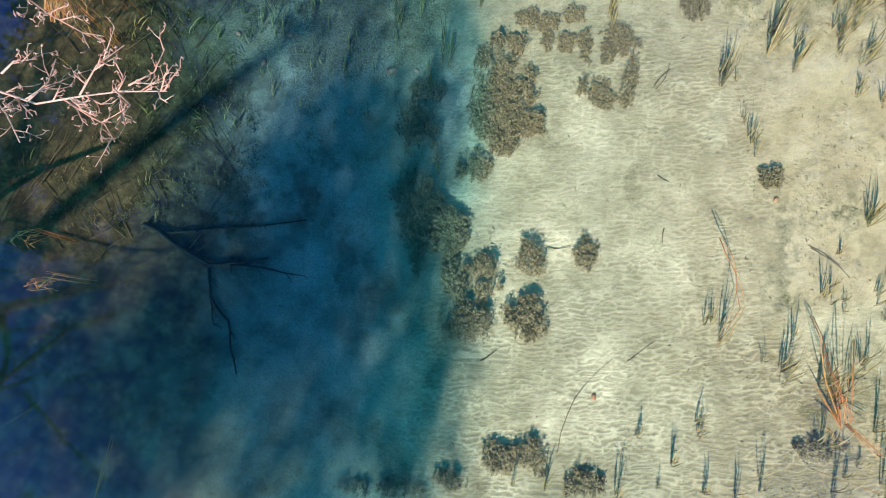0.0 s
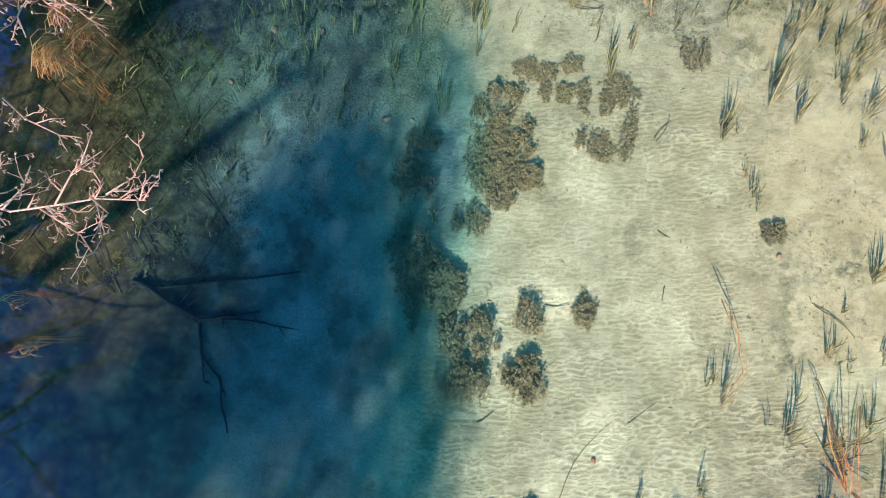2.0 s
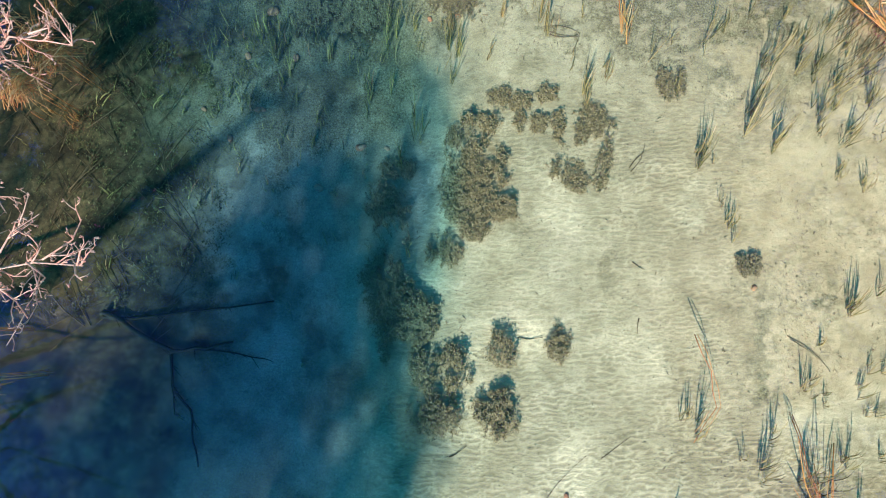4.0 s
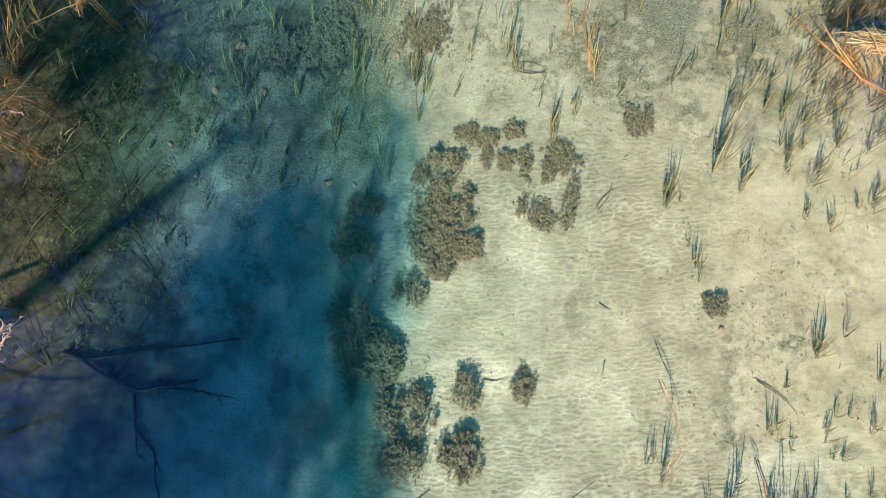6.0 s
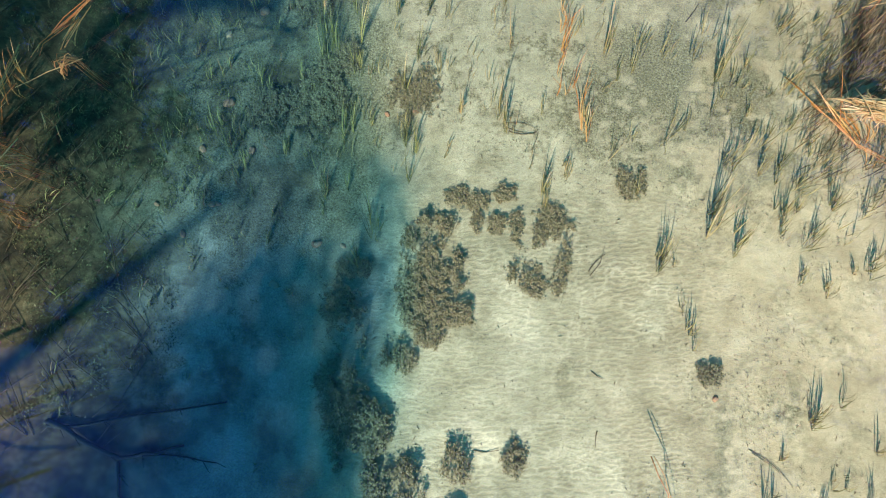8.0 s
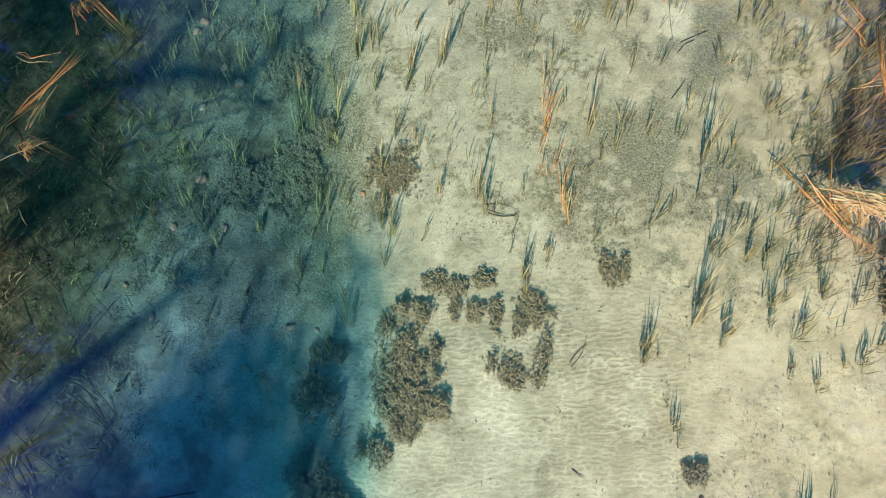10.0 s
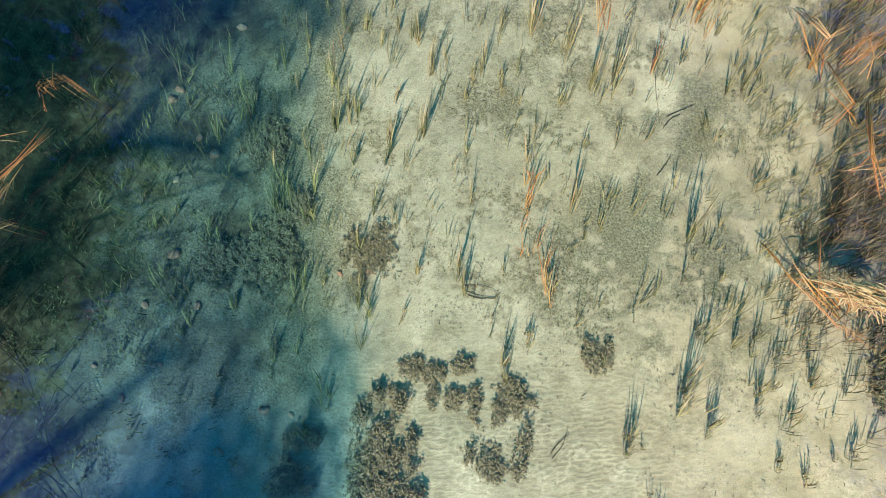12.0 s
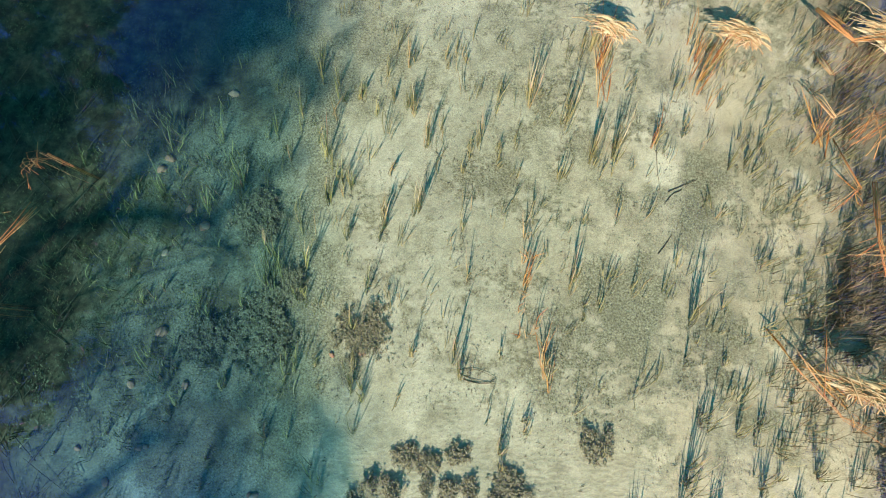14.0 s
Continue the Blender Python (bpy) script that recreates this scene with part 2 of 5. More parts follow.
MUD = MUD + 0.2 * smooth(0.2, -1.0, GX + wobble) * smooth(3.2, 4.4, GY) + 0.5 * smooth(-0.9, -1.9, GX - 0.25 * (GY - 6.5) + wobble) * smooth(5.8, 7.0, GY) + 0.25 * spot(GX, GY, -1.0, 3.7, 1.0, 0.8) + 0.2 * smooth(0.48, 0.66, value_noise(GX, GY, 0.7, 25, 4)) * smooth(0.1, -0.7, GX)
MUD = MUD + 0.6 * smooth(-2.5, -3.2, GX + wobble) * smooth(-0.8, 0.2, GY) * smooth(5.0, 3.6, GY)
MUD = MUD + 0.34 * smooth(0.5, 0.6, value_noise(GX, GY, 0.3, 27, 4)) * smooth(0.1, -0.9, GX + wobble) * (0.4 + 0.6 * smooth(-0.6, 1.2, GY))
patch = value_noise(GX, GY, 0.55, 29, 5)
HOLE = smooth(0.2, -0.5, GX) * smooth(2.6, 1.4, GY)
MUD = (MUD + 0.26 * smooth(0.42, 0.66, patch) * HOLE) * (1 - 0.6 * HOLE * smooth(0.56, 0.34, patch) * smooth(-3.0, -1.8, GX))
MUD = np.clip(np.maximum(MUD, np.maximum(smooth(6.3, 8.5, GX), 0.6 * smooth(5.0, 6.0, GX + wobble) * smooth(2.4, 3.4, GY))), 0, 1)
ALGAE = smooth(0.53, 0.70, value_noise(GX, GY, 0.75, 41, 5) + 0.07 * smooth(2.4, 4.6, GY) + 0.05 * smooth(2.8, 4.5, GX) - 0.12 * spot(GX, GY, 1.6, 0.0, 1.6, 2.2))
ALGAE = np.clip(0.5 * ALGAE + 0.8 * spot(GX, GY, 4.1, 4.3, 0.35, 0.25) + 0.7 * spot(GX, GY, 3.2, 4.5, 0.4, 0.4) + 0.7 * spot(GX, GY, 4.55, 3.9, 0.3, 0.45) + 0.6 * spot(GX, GY, 4.0, 5.9, 0.3, 0.4) + 0.5 * spot(GX, GY, -0.8, 3.8, 0.9, 0.7) + 0.5 * smooth(0.45, -0.6, GX + 0.5 * wobble) * smooth(1.6, 3.0, GY), 0, 1)
SILT = sum(spot(GX, GY, *p) for p in SILT_AT)
ALGAE = 0.9 * smooth(0.25, 0.85, ALGAE * (0.4 + 1.2 * value_noise(GX, GY, 0.2, 47, 4)))
FILM = smooth(1.6, 4.2, GY) * smooth(4.6, 2.6, GX) + 1.2 * smooth(0.6, -0.8, GX)
FLUFF = smooth(0.5, 0.62, value_noise(GX, GY, 0.32, 141, 5)) * smooth(0.42, 0.6, value_noise(GX, GY, 0.05, 151, 2))
FLUFF = FLUFF * np.clip(0.12 + 0.5 * smooth(2.6, 4.6, GY) * smooth(-0.8, 0.6, GX) + 0.2 * smooth(2.7, 3.6, GX), 0, 1)
FLUFF = FLUFF + 0.9 * smooth(0.36, 0.52, value_noise(GX, GY, 0.09, 161, 3)) * np.clip(SILT, 0, 1) * (0.5 + value_noise(GX, GY, 0.3, 163, 2))
ALGAE = np.clip(np.maximum(ALGAE, FLUFF) + 0.34 * FILM + 0.15 * spot(GX, GY, -1.7, 0.8, 1.2, 2.0), 0, 1)
CLEAN = np.clip(spot(GX, GY, 1.62, -0.85, 0.32, 0.32) + spot(GX, GY, 1.22, 0.42, 0.2, 0.25) + 0.8 * spot(GX, GY, 1.2, -1.4, 0.3, 0.25)
                + 0.7 * spot(GX, GY, 3.65, 6.1, 0.3, 0.55) + 0.6 * spot(GX, GY, 2.2, 6.2, 0.35, 0.5) + 0.5 * smooth(0.55, 0.74, value_noise(GX, GY, 0.8, 51)), 0, 1)
CLEAN = np.clip(CLEAN * (1 - 0.6 * ALGAE) + 0.12 * HOLE * smooth(0.58, 0.34, patch), 0, 1)
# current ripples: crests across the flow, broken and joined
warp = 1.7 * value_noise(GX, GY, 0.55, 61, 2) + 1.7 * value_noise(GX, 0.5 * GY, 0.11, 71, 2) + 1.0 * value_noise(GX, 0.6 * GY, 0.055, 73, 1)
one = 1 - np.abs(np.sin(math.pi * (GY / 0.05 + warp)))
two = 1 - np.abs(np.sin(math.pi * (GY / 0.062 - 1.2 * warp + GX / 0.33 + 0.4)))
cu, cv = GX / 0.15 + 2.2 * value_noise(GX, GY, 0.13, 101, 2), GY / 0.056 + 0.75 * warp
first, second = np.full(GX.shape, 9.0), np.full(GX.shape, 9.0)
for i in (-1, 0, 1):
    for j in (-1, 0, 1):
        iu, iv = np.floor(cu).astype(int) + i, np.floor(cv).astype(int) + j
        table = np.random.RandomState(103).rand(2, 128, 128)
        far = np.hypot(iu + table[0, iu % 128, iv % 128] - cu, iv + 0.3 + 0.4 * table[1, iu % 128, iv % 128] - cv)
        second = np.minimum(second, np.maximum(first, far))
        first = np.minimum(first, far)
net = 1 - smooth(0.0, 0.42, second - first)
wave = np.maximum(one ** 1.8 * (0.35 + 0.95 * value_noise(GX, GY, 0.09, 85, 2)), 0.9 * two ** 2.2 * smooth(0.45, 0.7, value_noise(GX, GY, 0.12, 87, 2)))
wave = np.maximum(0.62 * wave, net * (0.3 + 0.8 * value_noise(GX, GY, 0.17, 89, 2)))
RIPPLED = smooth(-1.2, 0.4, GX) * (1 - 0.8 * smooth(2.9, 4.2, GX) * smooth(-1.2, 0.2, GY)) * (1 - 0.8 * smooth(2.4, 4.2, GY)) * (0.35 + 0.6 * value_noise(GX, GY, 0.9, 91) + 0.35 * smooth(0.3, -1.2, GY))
RIPPLED = RIPPLED * (1 - 0.7 * np.clip(SILT, 0, 1))
BEDZ = bed_height(GX, GY) + 0.0066 * wave * RIPPLED + 0.010 * (value_noise(GX, GY, 0.11, 95, 3) - 0.5) * (1 - 0.6 * RIPPLED)
# alpha carries the painted ripple shading, from trough to crest
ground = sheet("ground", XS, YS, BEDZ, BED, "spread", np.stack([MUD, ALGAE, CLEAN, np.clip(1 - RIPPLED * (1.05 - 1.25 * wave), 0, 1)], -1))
tagged(ground, "pale rippled sand bed with grey silt and olive mud under clear shallow water", "pond bed", kind="structure")

WX = np.arange(-9.0, 10.01, 0.25)
WY = np.arange(-30.0, 40.01, 0.5)
wx, wy = np.meshgrid(WX, WY)
deep = np.clip((WATER_Z - bed_height(wx, wy)) / 0.6, 0, 1)
water = sheet("water", WX, WY, np.full(wx.shape, WATER_Z), WATER, "depth", np.repeat(deep[..., None], 4, -1))
tagged(water, "clear calm shallow water reflecting blue sky and branches", "water", kind="structure")


def bed_at(x, y):
    return float(bed_height(x, y))


# ---------------------------------------------------------------- trees on the bank
def bare_tree():
    """A leafless pale tree on the bank whose limbs hang out over the water."""
    rng = random.Random(3)
    root = Vector((-7.4, -0.6, bed_at(-7.4, -0.6)))
    thing = new("bare_tree")
    thing.location = root
    tagged(thing, "leafless pale-barked tree leaning out over the water", "tree", kind="thing")
    shift = Matrix.Translation(-root)

    def grown(name, lines, label=""):
        verts, faces = [], []
        for pts, r0, r1 in lines:
            radii = [r0 + (r1 - r0) * k / (len(pts) - 1) for k in range(len(pts))]
            tube(verts, faces, [p - root for p in pts], radii, 6 if r0 > 0.02 else 4)
        return part(name, mesh_from(name, verts, faces, TRUNK if name == "low_limb" else BARK), thing, None, label)

    fork = root + Vector((0.5, 0.2, 1.5))
    grown("trunk", [([root - Vector((0, 0, 0.1)), root + Vector((0.2, 0.1, 0.8)), fork, root + Vector((0.3, 0.5, 3.0)), root + Vector((0.0, 0.7, 4.6))], 0.16, 0.04)], "pale grey trunk")

    def spray(pts, r0, depth, out):
        """A branch along pts with twigs that fork off it and end in buds."""
        out.append((pts, r0, r0 * 0.45))
        if depth == 0:
            e = pts[-1]
            for _ in range(2):
                d = Vector((rng.gauss(0, 1), rng.gauss(0, 1), rng.gauss(0, 1))).normalized() * 0.016
                out.append(([e, e + d * 0.6, e + d], 0.0035, 0.002))
            return
        for k in range(len(pts) - 1):
            a, b = pts[k], pts[k + 1]
            way = b - a
            for _ in range(max(1, int(way.length / (0.055 if depth == 2 else 0.033)))):
                p = a.lerp(b, rng.random())
                side = rng.choice((-1, 1))
                d = (Matrix.Rotation(radians(side * rng.uniform(30, 65)), 3, "Z") @ way.normalized()) * rng.uniform(0.4, 1.0) * (0.07, 0.075, 0.2)[depth]
                curl = Matrix.Rotation(radians(-side * rng.uniform(5, 35)), 3, "Z")
                q = p + d * 0.5 + Vector((0, 0, rng.uniform(-0.015, 0.02)))
                e = q + (curl @ d) * 0.5 + Vector((0, 0, rng.uniform(-0.01, 0.035)))
                spray([p, q, e], r0 * 0.62, depth - 1, out)

    PINK = [
    [(-2.79, 1.11), (-2.53, 1.07), (-2.32, 1), (-2.04, 1.03), (-1.86, 1.07), (-1.56, 1.05)], [(-2.04, 1.03), (-2.01, 1.23), (-1.82, 1.32)], [(-1.77, 1.08), (-1.68, 1.19), (-1.58, 1.29)], [(-2.17, 1.03), (-2, 0.92), (-1.9, 0.87), (-1.86, 0.78)], [(-2.59, 1.04), (-2.45, 0.93), (-2.4, 0.78)],
    [(-2.46, 1.65), (-2.25, 1.5), (-2.07, 1.41)], [(-2.54, 1.18), (-2.45, 1.24), (-2.35, 1.27)], [(-1.86, 1.07), (-1.79, 0.99), (-1.83, 0.89)], [(-2.32, 1), (-2.29, 1.14), (-2.19, 1.24)],
]
    UPPER = [
        [(-2.75, 2.33), (-2.4, 2.29), (-2.29, 2.29), (-2.19, 2.27), (-2.09, 2.31), (-1.98, 2.32), (-1.88, 2.28), (-1.79, 2.29), (-1.75, 2.38)], [(-2.29, 2.29), (-2.23, 2.19), (-2.13, 2.12), (-2.09, 2.09)],
        [(-2.42, 2.2), (-2.36, 2.09), (-2.37, 2.01)], [(-2.19, 2.27), (-2.1, 2.18), (-2.05, 2.17)], [(-2.3, 2.3), (-2.2, 2.4), (-2.1, 2.42)], [(-1.98, 2.32), (-1.93, 2.4), (-1.9, 2.46)],
    ]
    REF = [
    [(-6.86, -1.5), (-6.38, -1.36), (-5.39, -0.63), (-4.59, -0.35)], [(-6.37, -1.5), (-5.74, -1.26), (-4.74, -1.49), (-3.91, -1.86)], [(-6.03, -1.57), (-5.32, -2.17), (-4.63, -2.76)], [(-5.39, -0.63), (-5.95, -0.79), (-6.24, -1.18)],
]
    lines = []
    for n, line in enumerate(PINK + UPPER):
        pts = [Vector((x, y, 2.07 + 0.03 * math.sin(3 * k + n))) for k, (x, y) in enumerate(line)]
        spray(pts, 0.0085 if n in (0, len(PINK)) else 0.006, 2, lines)
    grown("pale_limb", lines, "pale pinkish bare limb with fine twigs")
    lines = []
    start = Vector((*PINK[0][0], 2.07))
    lines.append(([fork + Vector((0, 0.1, 0.3)), fork.lerp(start, 0.5) + Vector((0, 0, 0.25)), start], 0.014, 0.008))
    for tip in (UPPER[0][0], UPPER[2][0]):
        e = Vector((*tip, 2.07))
        lines.append(([fork + Vector((0, 0.2, 0.6)), fork.lerp(e, 0.5) + Vector((0, 0.3, 0.4)), e], 0.014, 0.008))
    top = Vector((*PINK[5][0], 2.09))
    lines.append(([fork + Vector((0, 0.1, 0.5)), fork.lerp(top, 0.5) + Vector((0, 0.2, 0.5)), top], 0.012, 0.007))
    for n, line in enumerate(REF):
        pts = [Vector((x, y, 1.49 + 0.04 * math.sin(2 * k + n))) for k, (x, y) in enumerate(line)]
        pts = [Vector((min(p.x, -3.15), p.y, p.z)) for p in pts]
        lines.append((pts, *((0.04, 0.022) if n == 0 else (0.02, 0.008))))
        for _ in range(15):
            p = pts[0].lerp(pts[-1], rng.random())
            q = p + Vector((rng.uniform(-0.6, 0.1), rng.uniform(-0.6, 0.4), rng.uniform(-0.1, 0.5)))
            lines.append(([p, p.lerp(q, 0.5) + Vector((0, 0, 0.06)), q], 0.007, 0.003))
    for n in (0, 1):
        start = Vector((*REF[n][0], 1.49))
        lines.append(([fork, fork.lerp(start, 0.5) + Vector((0, 0, 0.1)), start], 0.05, 0.02))
    grown("low_limb", lines, "dark bare limb low over the water")
    return thing


bare_tree()


def over(x, y, z):
    """The place at height z whose shadow falls on the bed at x, y."""
    p = Vector((x, y, 0)) - SHADOW_WAY * ((z + 0.16) / math.tan(SUN_UP))
    return Vector((p.x, p.y, z))


def leafy_tree(x, y, blobs, seed):
    """An unseen tree added for its shade and reflection: trunk, limbs to each part of the crown, and a crown of many
    small leaves in clumps.
    """
    rng = np.random.RandomState(seed)
    root = Vector((x, y, bed_at(x, y)))
    thing = new("unseen_bank_tree")
    thing.location = root
    tagged(thing, "unseen dark brown-leaved tree added beside the pond for its shade and reflection", "tree", "trees on the bank", "thing")
    verts, faces = [], []
    mean = sum((Vector(b[:3]) for b in blobs), Vector()) / len(blobs) - root
    head = Vector((mean.x * 0.6, mean.y * 0.6, mean.z * 0.7))
    tube(verts, faces, [Vector((0, 0, -0.2)), head * 0.35 + Vector((0.1, 0.1, 0)), head * 0.7, head], [0.16, 0.10, 0.05, 0.03], 8)
    for bx, by, bz, r, dense in blobs:
        c = Vector((bx, by, bz)) - root
        tube(verts, faces, [head * 0.85, head.lerp(c, 0.5) + Vector((0, 0, 0.3)), c], [0.016, 0.012, 0.006], 5)
    part("trunk", mesh_from("trunk", verts, faces, TRUNK), thing)
    rows = np.repeat(np.array(blobs), [int(2600 * b[3] ** 2 * b[4]) for b in blobs], axis=0)
    leaves = len(rows)
    clump = rng.normal(size=(90, 3)) * [0.8, 0.8, 0.5]
    clump /= np.maximum(np.linalg.norm(clump, axis=1), 1)[:, None]
    c = rows[:, :3] + clump[rng.randint(0, 90, leaves)] * rows[:, 3:4] + rng.normal(size=(leaves, 3)) * 0.12 - np.array(root)
    u = rng.normal(size=(leaves, 3))
    u /= np.linalg.norm(u, axis=1)[:, None]
    v = np.cross(u, rng.normal(size=(leaves, 3)))
    v /= np.linalg.norm(v, axis=1)[:, None]
    s = rng.uniform(0.05, 0.11, (leaves, 1))
    co = np.stack([c - u * s, c + v * s * 0.5, c + u * s, c - v * s * 0.5], 1).reshape(-1, 3)
    part("crown", mesh_from("crown", co.tolist(), np.arange(leaves * 4).reshape(-1, 4).tolist(), CROWN, False), thing)
    return thing


def shading_tree(x, y, z, spots, seed):
    """A tall unseen tree, added so that its crown shades the given spots (x, y, radius, density) of the bed."""
    rng = random.Random(seed)
    return leafy_tree(x, y, [(*over(sx, sy, z + rng.uniform(-1, 1)), r, d) for sx, sy, r, d in spots], seed)


# crowns out of view, placed and thinned to shape the shade on the bed
shading_tree(-9.5, -18.5, 12, [(-0.9, -2.2, 1.0, 0.26), (-2.6, -1.8, 1.3, 0.4), (-0.35, -1.5, 0.5, 0.26), (-4.2, -1.6, 1.2, 0.6), (-1.2, -0.9, 1.1, 0.3)], 11)
shading_tree(-11.0, -15.0, 12, [(-2.7, -0.45, 0.85, 0.42), (-1.2, 0.35, 0.8, 0.42), (-0.3, -0.4, 0.45, 0.5), (-0.75, 0.5, 0.5, 0.45), (-2.2, 0.55, 0.75, 0.42), (-4.4, -0.9, 0.7, 0.6), (-4.95, 0.5, 0.4, 0.8)], 12)
shading_tree(-9.0, -13.0, 11, [(-1.5, 1.75, 0.4, 0.5), (-2.1, 1.2, 0.4, 0.5), (-1.5, 1.3, 0.75, 0.55), (-1.1, 1.95, 0.4, 0.35), (-0.05, 1.9, 0.24, 0.3), (-0.55, 1.7, 0.42, 0.5), (-0.2, 1.2, 0.24, 0.3)], 13)
shading_tree(-11.0, -10.5, 11, [(-2.6, 4.4, 0.4, 0.2), (0.0, 7.6, 0.4, 0.25), (-0.8, 7.4, 0.4, 0.3), (-0.5, 3.1, 0.5, 0.22), (0.0, 2.7, 0.3, 0.25), (-1.5, 3.5, 0.4, 0.2), (0.25, 3.5, 0.3, 0.22)], 14)
shading_tree(-15.5, -13.0, 16, [(-1.9, 7.7, 0.7, 0.5), (-1.3, 8.2, 0.7, 0.45), (-4.4, 6.9, 0.9, 0.45), (-3.4, 8.0, 1.2, 0.4), (-0.6, 8.8, 0.7, 0.4)], 15)
shading_tree(-18.0, -17.0, 16, [(-5.7, 3.2, 0.6, 0.5), (-5.2, 1.8, 0.5, 0.5), (-5.0, 4.8, 0.8, 0.6), (-3.4, 4.2, 0.35, 0.4), (-3.5, 4.9, 0.4, 0.45), (-3.6, 6.6, 0.5, 0.4), (-4.3, 2.4, 0.3, 0.3)], 16)
leafy_tree(-10.5, -5.5, [(-9.6, -5.4, 3.6, 1.2, 0.2), (-9.4, -6.2, 3.2, 1.2, 0.2), (-10.0, -4.6, 2.4, 0.9, 0.2)], 17)
leafy_tree(-10.8, 8.8, [(-9.0, 8.4, 4.0, 1.6, 0.6), (-9.6, 9.8, 5.4, 1.8, 0.6), (-8.4, 10.8, 3.6, 1.5, 0.6), (-9.4, 12.0, 5.0, 1.6, 0.5), (-7.8, 12.6, 4.0, 1.3, 0.5)], 18)

# unseen crowns added to keep the sky's reflection off the left water
leafy_tree(-10.5, 2.4, [(-9.5, 2.4, 4.0, 1.3, 0.8), (-8.6, 3.6, 4.6, 1.3, 0.8), (-9.9, 4.4, 5.6, 1.5, 0.8), (-10.6, 2.2, 6.2, 1.5, 0.7), (-10.4, 4.0, 7.6, 1.4, 0.6)], 19)
leafy_tree(-10.2, 6.2, [(-8.6, 5.6, 4.4, 1.3, 0.8), (-9.6, 6.8, 5.6, 1.5, 0.8), (-8.4, 5.0, 6.0, 1.2, 0.7), (-8.2, 7.4, 4.2, 1.3, 0.8), (-8.0, 6.8, 6.6, 1.2, 0.6)], 20)

# unseen trees added behind the far bank to darken the reflections there
leafy_tree(10.2, -2.0, [(9.0, -2.2, 3.4, 1.5, 0.6), (9.4, -0.6, 4.6, 1.6, 0.3), (8.8, -3.8, 2.8, 1.4, 0.3), (10.0, -2.0, 6.0, 1.7, 0.3)], 21)
leafy_tree(10.4, 3.0, [(8.9, 1.2, 3.2, 1.5, 0.3), (9.2, 2.8, 4.6, 1.6, 0.3), (8.8, 4.2, 3.2, 1.5, 0.3), (10.0, 3.2, 6.2, 1.7, 0.3)], 22)
leafy_tree(10.4, 8.0, [(8.9, 6.2, 3.2, 1.5, 0.3), (9.2, 7.6, 4.8, 1.6, 0.3), (8.8, 9.2, 3.2, 1.5, 0.3), (10.0, 8.4, 6.2, 1.7, 0.3)], 23)

leafy_tree(10.4, 12.4, [(8.9, 10.8, 3.2, 1.5, 0.6), (9.2, 12.2, 4.8, 1.6, 0.6), (8.4, 13.4, 3.2, 1.5, 0.6), (10.0, 12.4, 6.2, 1.7, 0.5)], 24)


def leaning_tree():
    """A bare dark tree behind the view with a long slanting limb and two forks."""
    a, b = over(-4.9, 0.5, 8.0), over(-1.72, 3.1, 10.5)
    root = Vector((a.x - 1.6, a.y - 0.6, 0))
    root.z = bed_at(root.x, root.y)
    thing = new("leaning_tree")
    thing.location = root
    tagged(thing, "bare dark tree with long slanting limbs on the bank", "tree", kind="thing")

    def limb(name, pts, radii):
        verts, faces = [], []
        tube(verts, faces, [Vector(p) - root for p in pts], radii, 8)
        part(name, mesh_from(name, verts, faces, TRUNK), thing)

    limb("trunk", [root - Vector((0, 0, 0.2)), root + Vector((0.3, 0.1, 3.5)), a], [0.24, 0.2, 0.17])
    limb("limb", [a, a.lerp(b, 0.5) + Vector((0, 0, 0.1)), b], [0.11, 0.09, 0.05])
    c = over(-2.77, 5.47, 10.8)
    limb("limb", [a + Vector((-0.2, 0, -0.4)), over(-4.6, 3.6, 10.2), over(-3.4, 5.25, 10.6), c], [0.06, 0.06, 0.08, 0.09])
    limb("limb", [c, over(-2.51, 5.71, 10.9), over(-2.11, 6.29, 11.2), over(-1.79, 6.83, 11.6), over(-1.4, 7.5, 12.0)], [0.09, 0.08, 0.075, 0.06, 0.05])
    d = over(-1.4, 5.45, 11.2)
    limb("limb", [c, over(-2.09, 5.56, 11.0), d], [0.1, 0.1, 0.08])
    limb("limb", [d, over(-0.96, 5.95, 11.4), over(-0.23, 6.34, 11.8)], [0.07, 0.06, 0.045])
    limb("limb", [d, over(-1.26, 5.16, 11.3), over(-1.23, 4.8, 11.4)], [0.05, 0.045, 0.03])


leaning_tree()


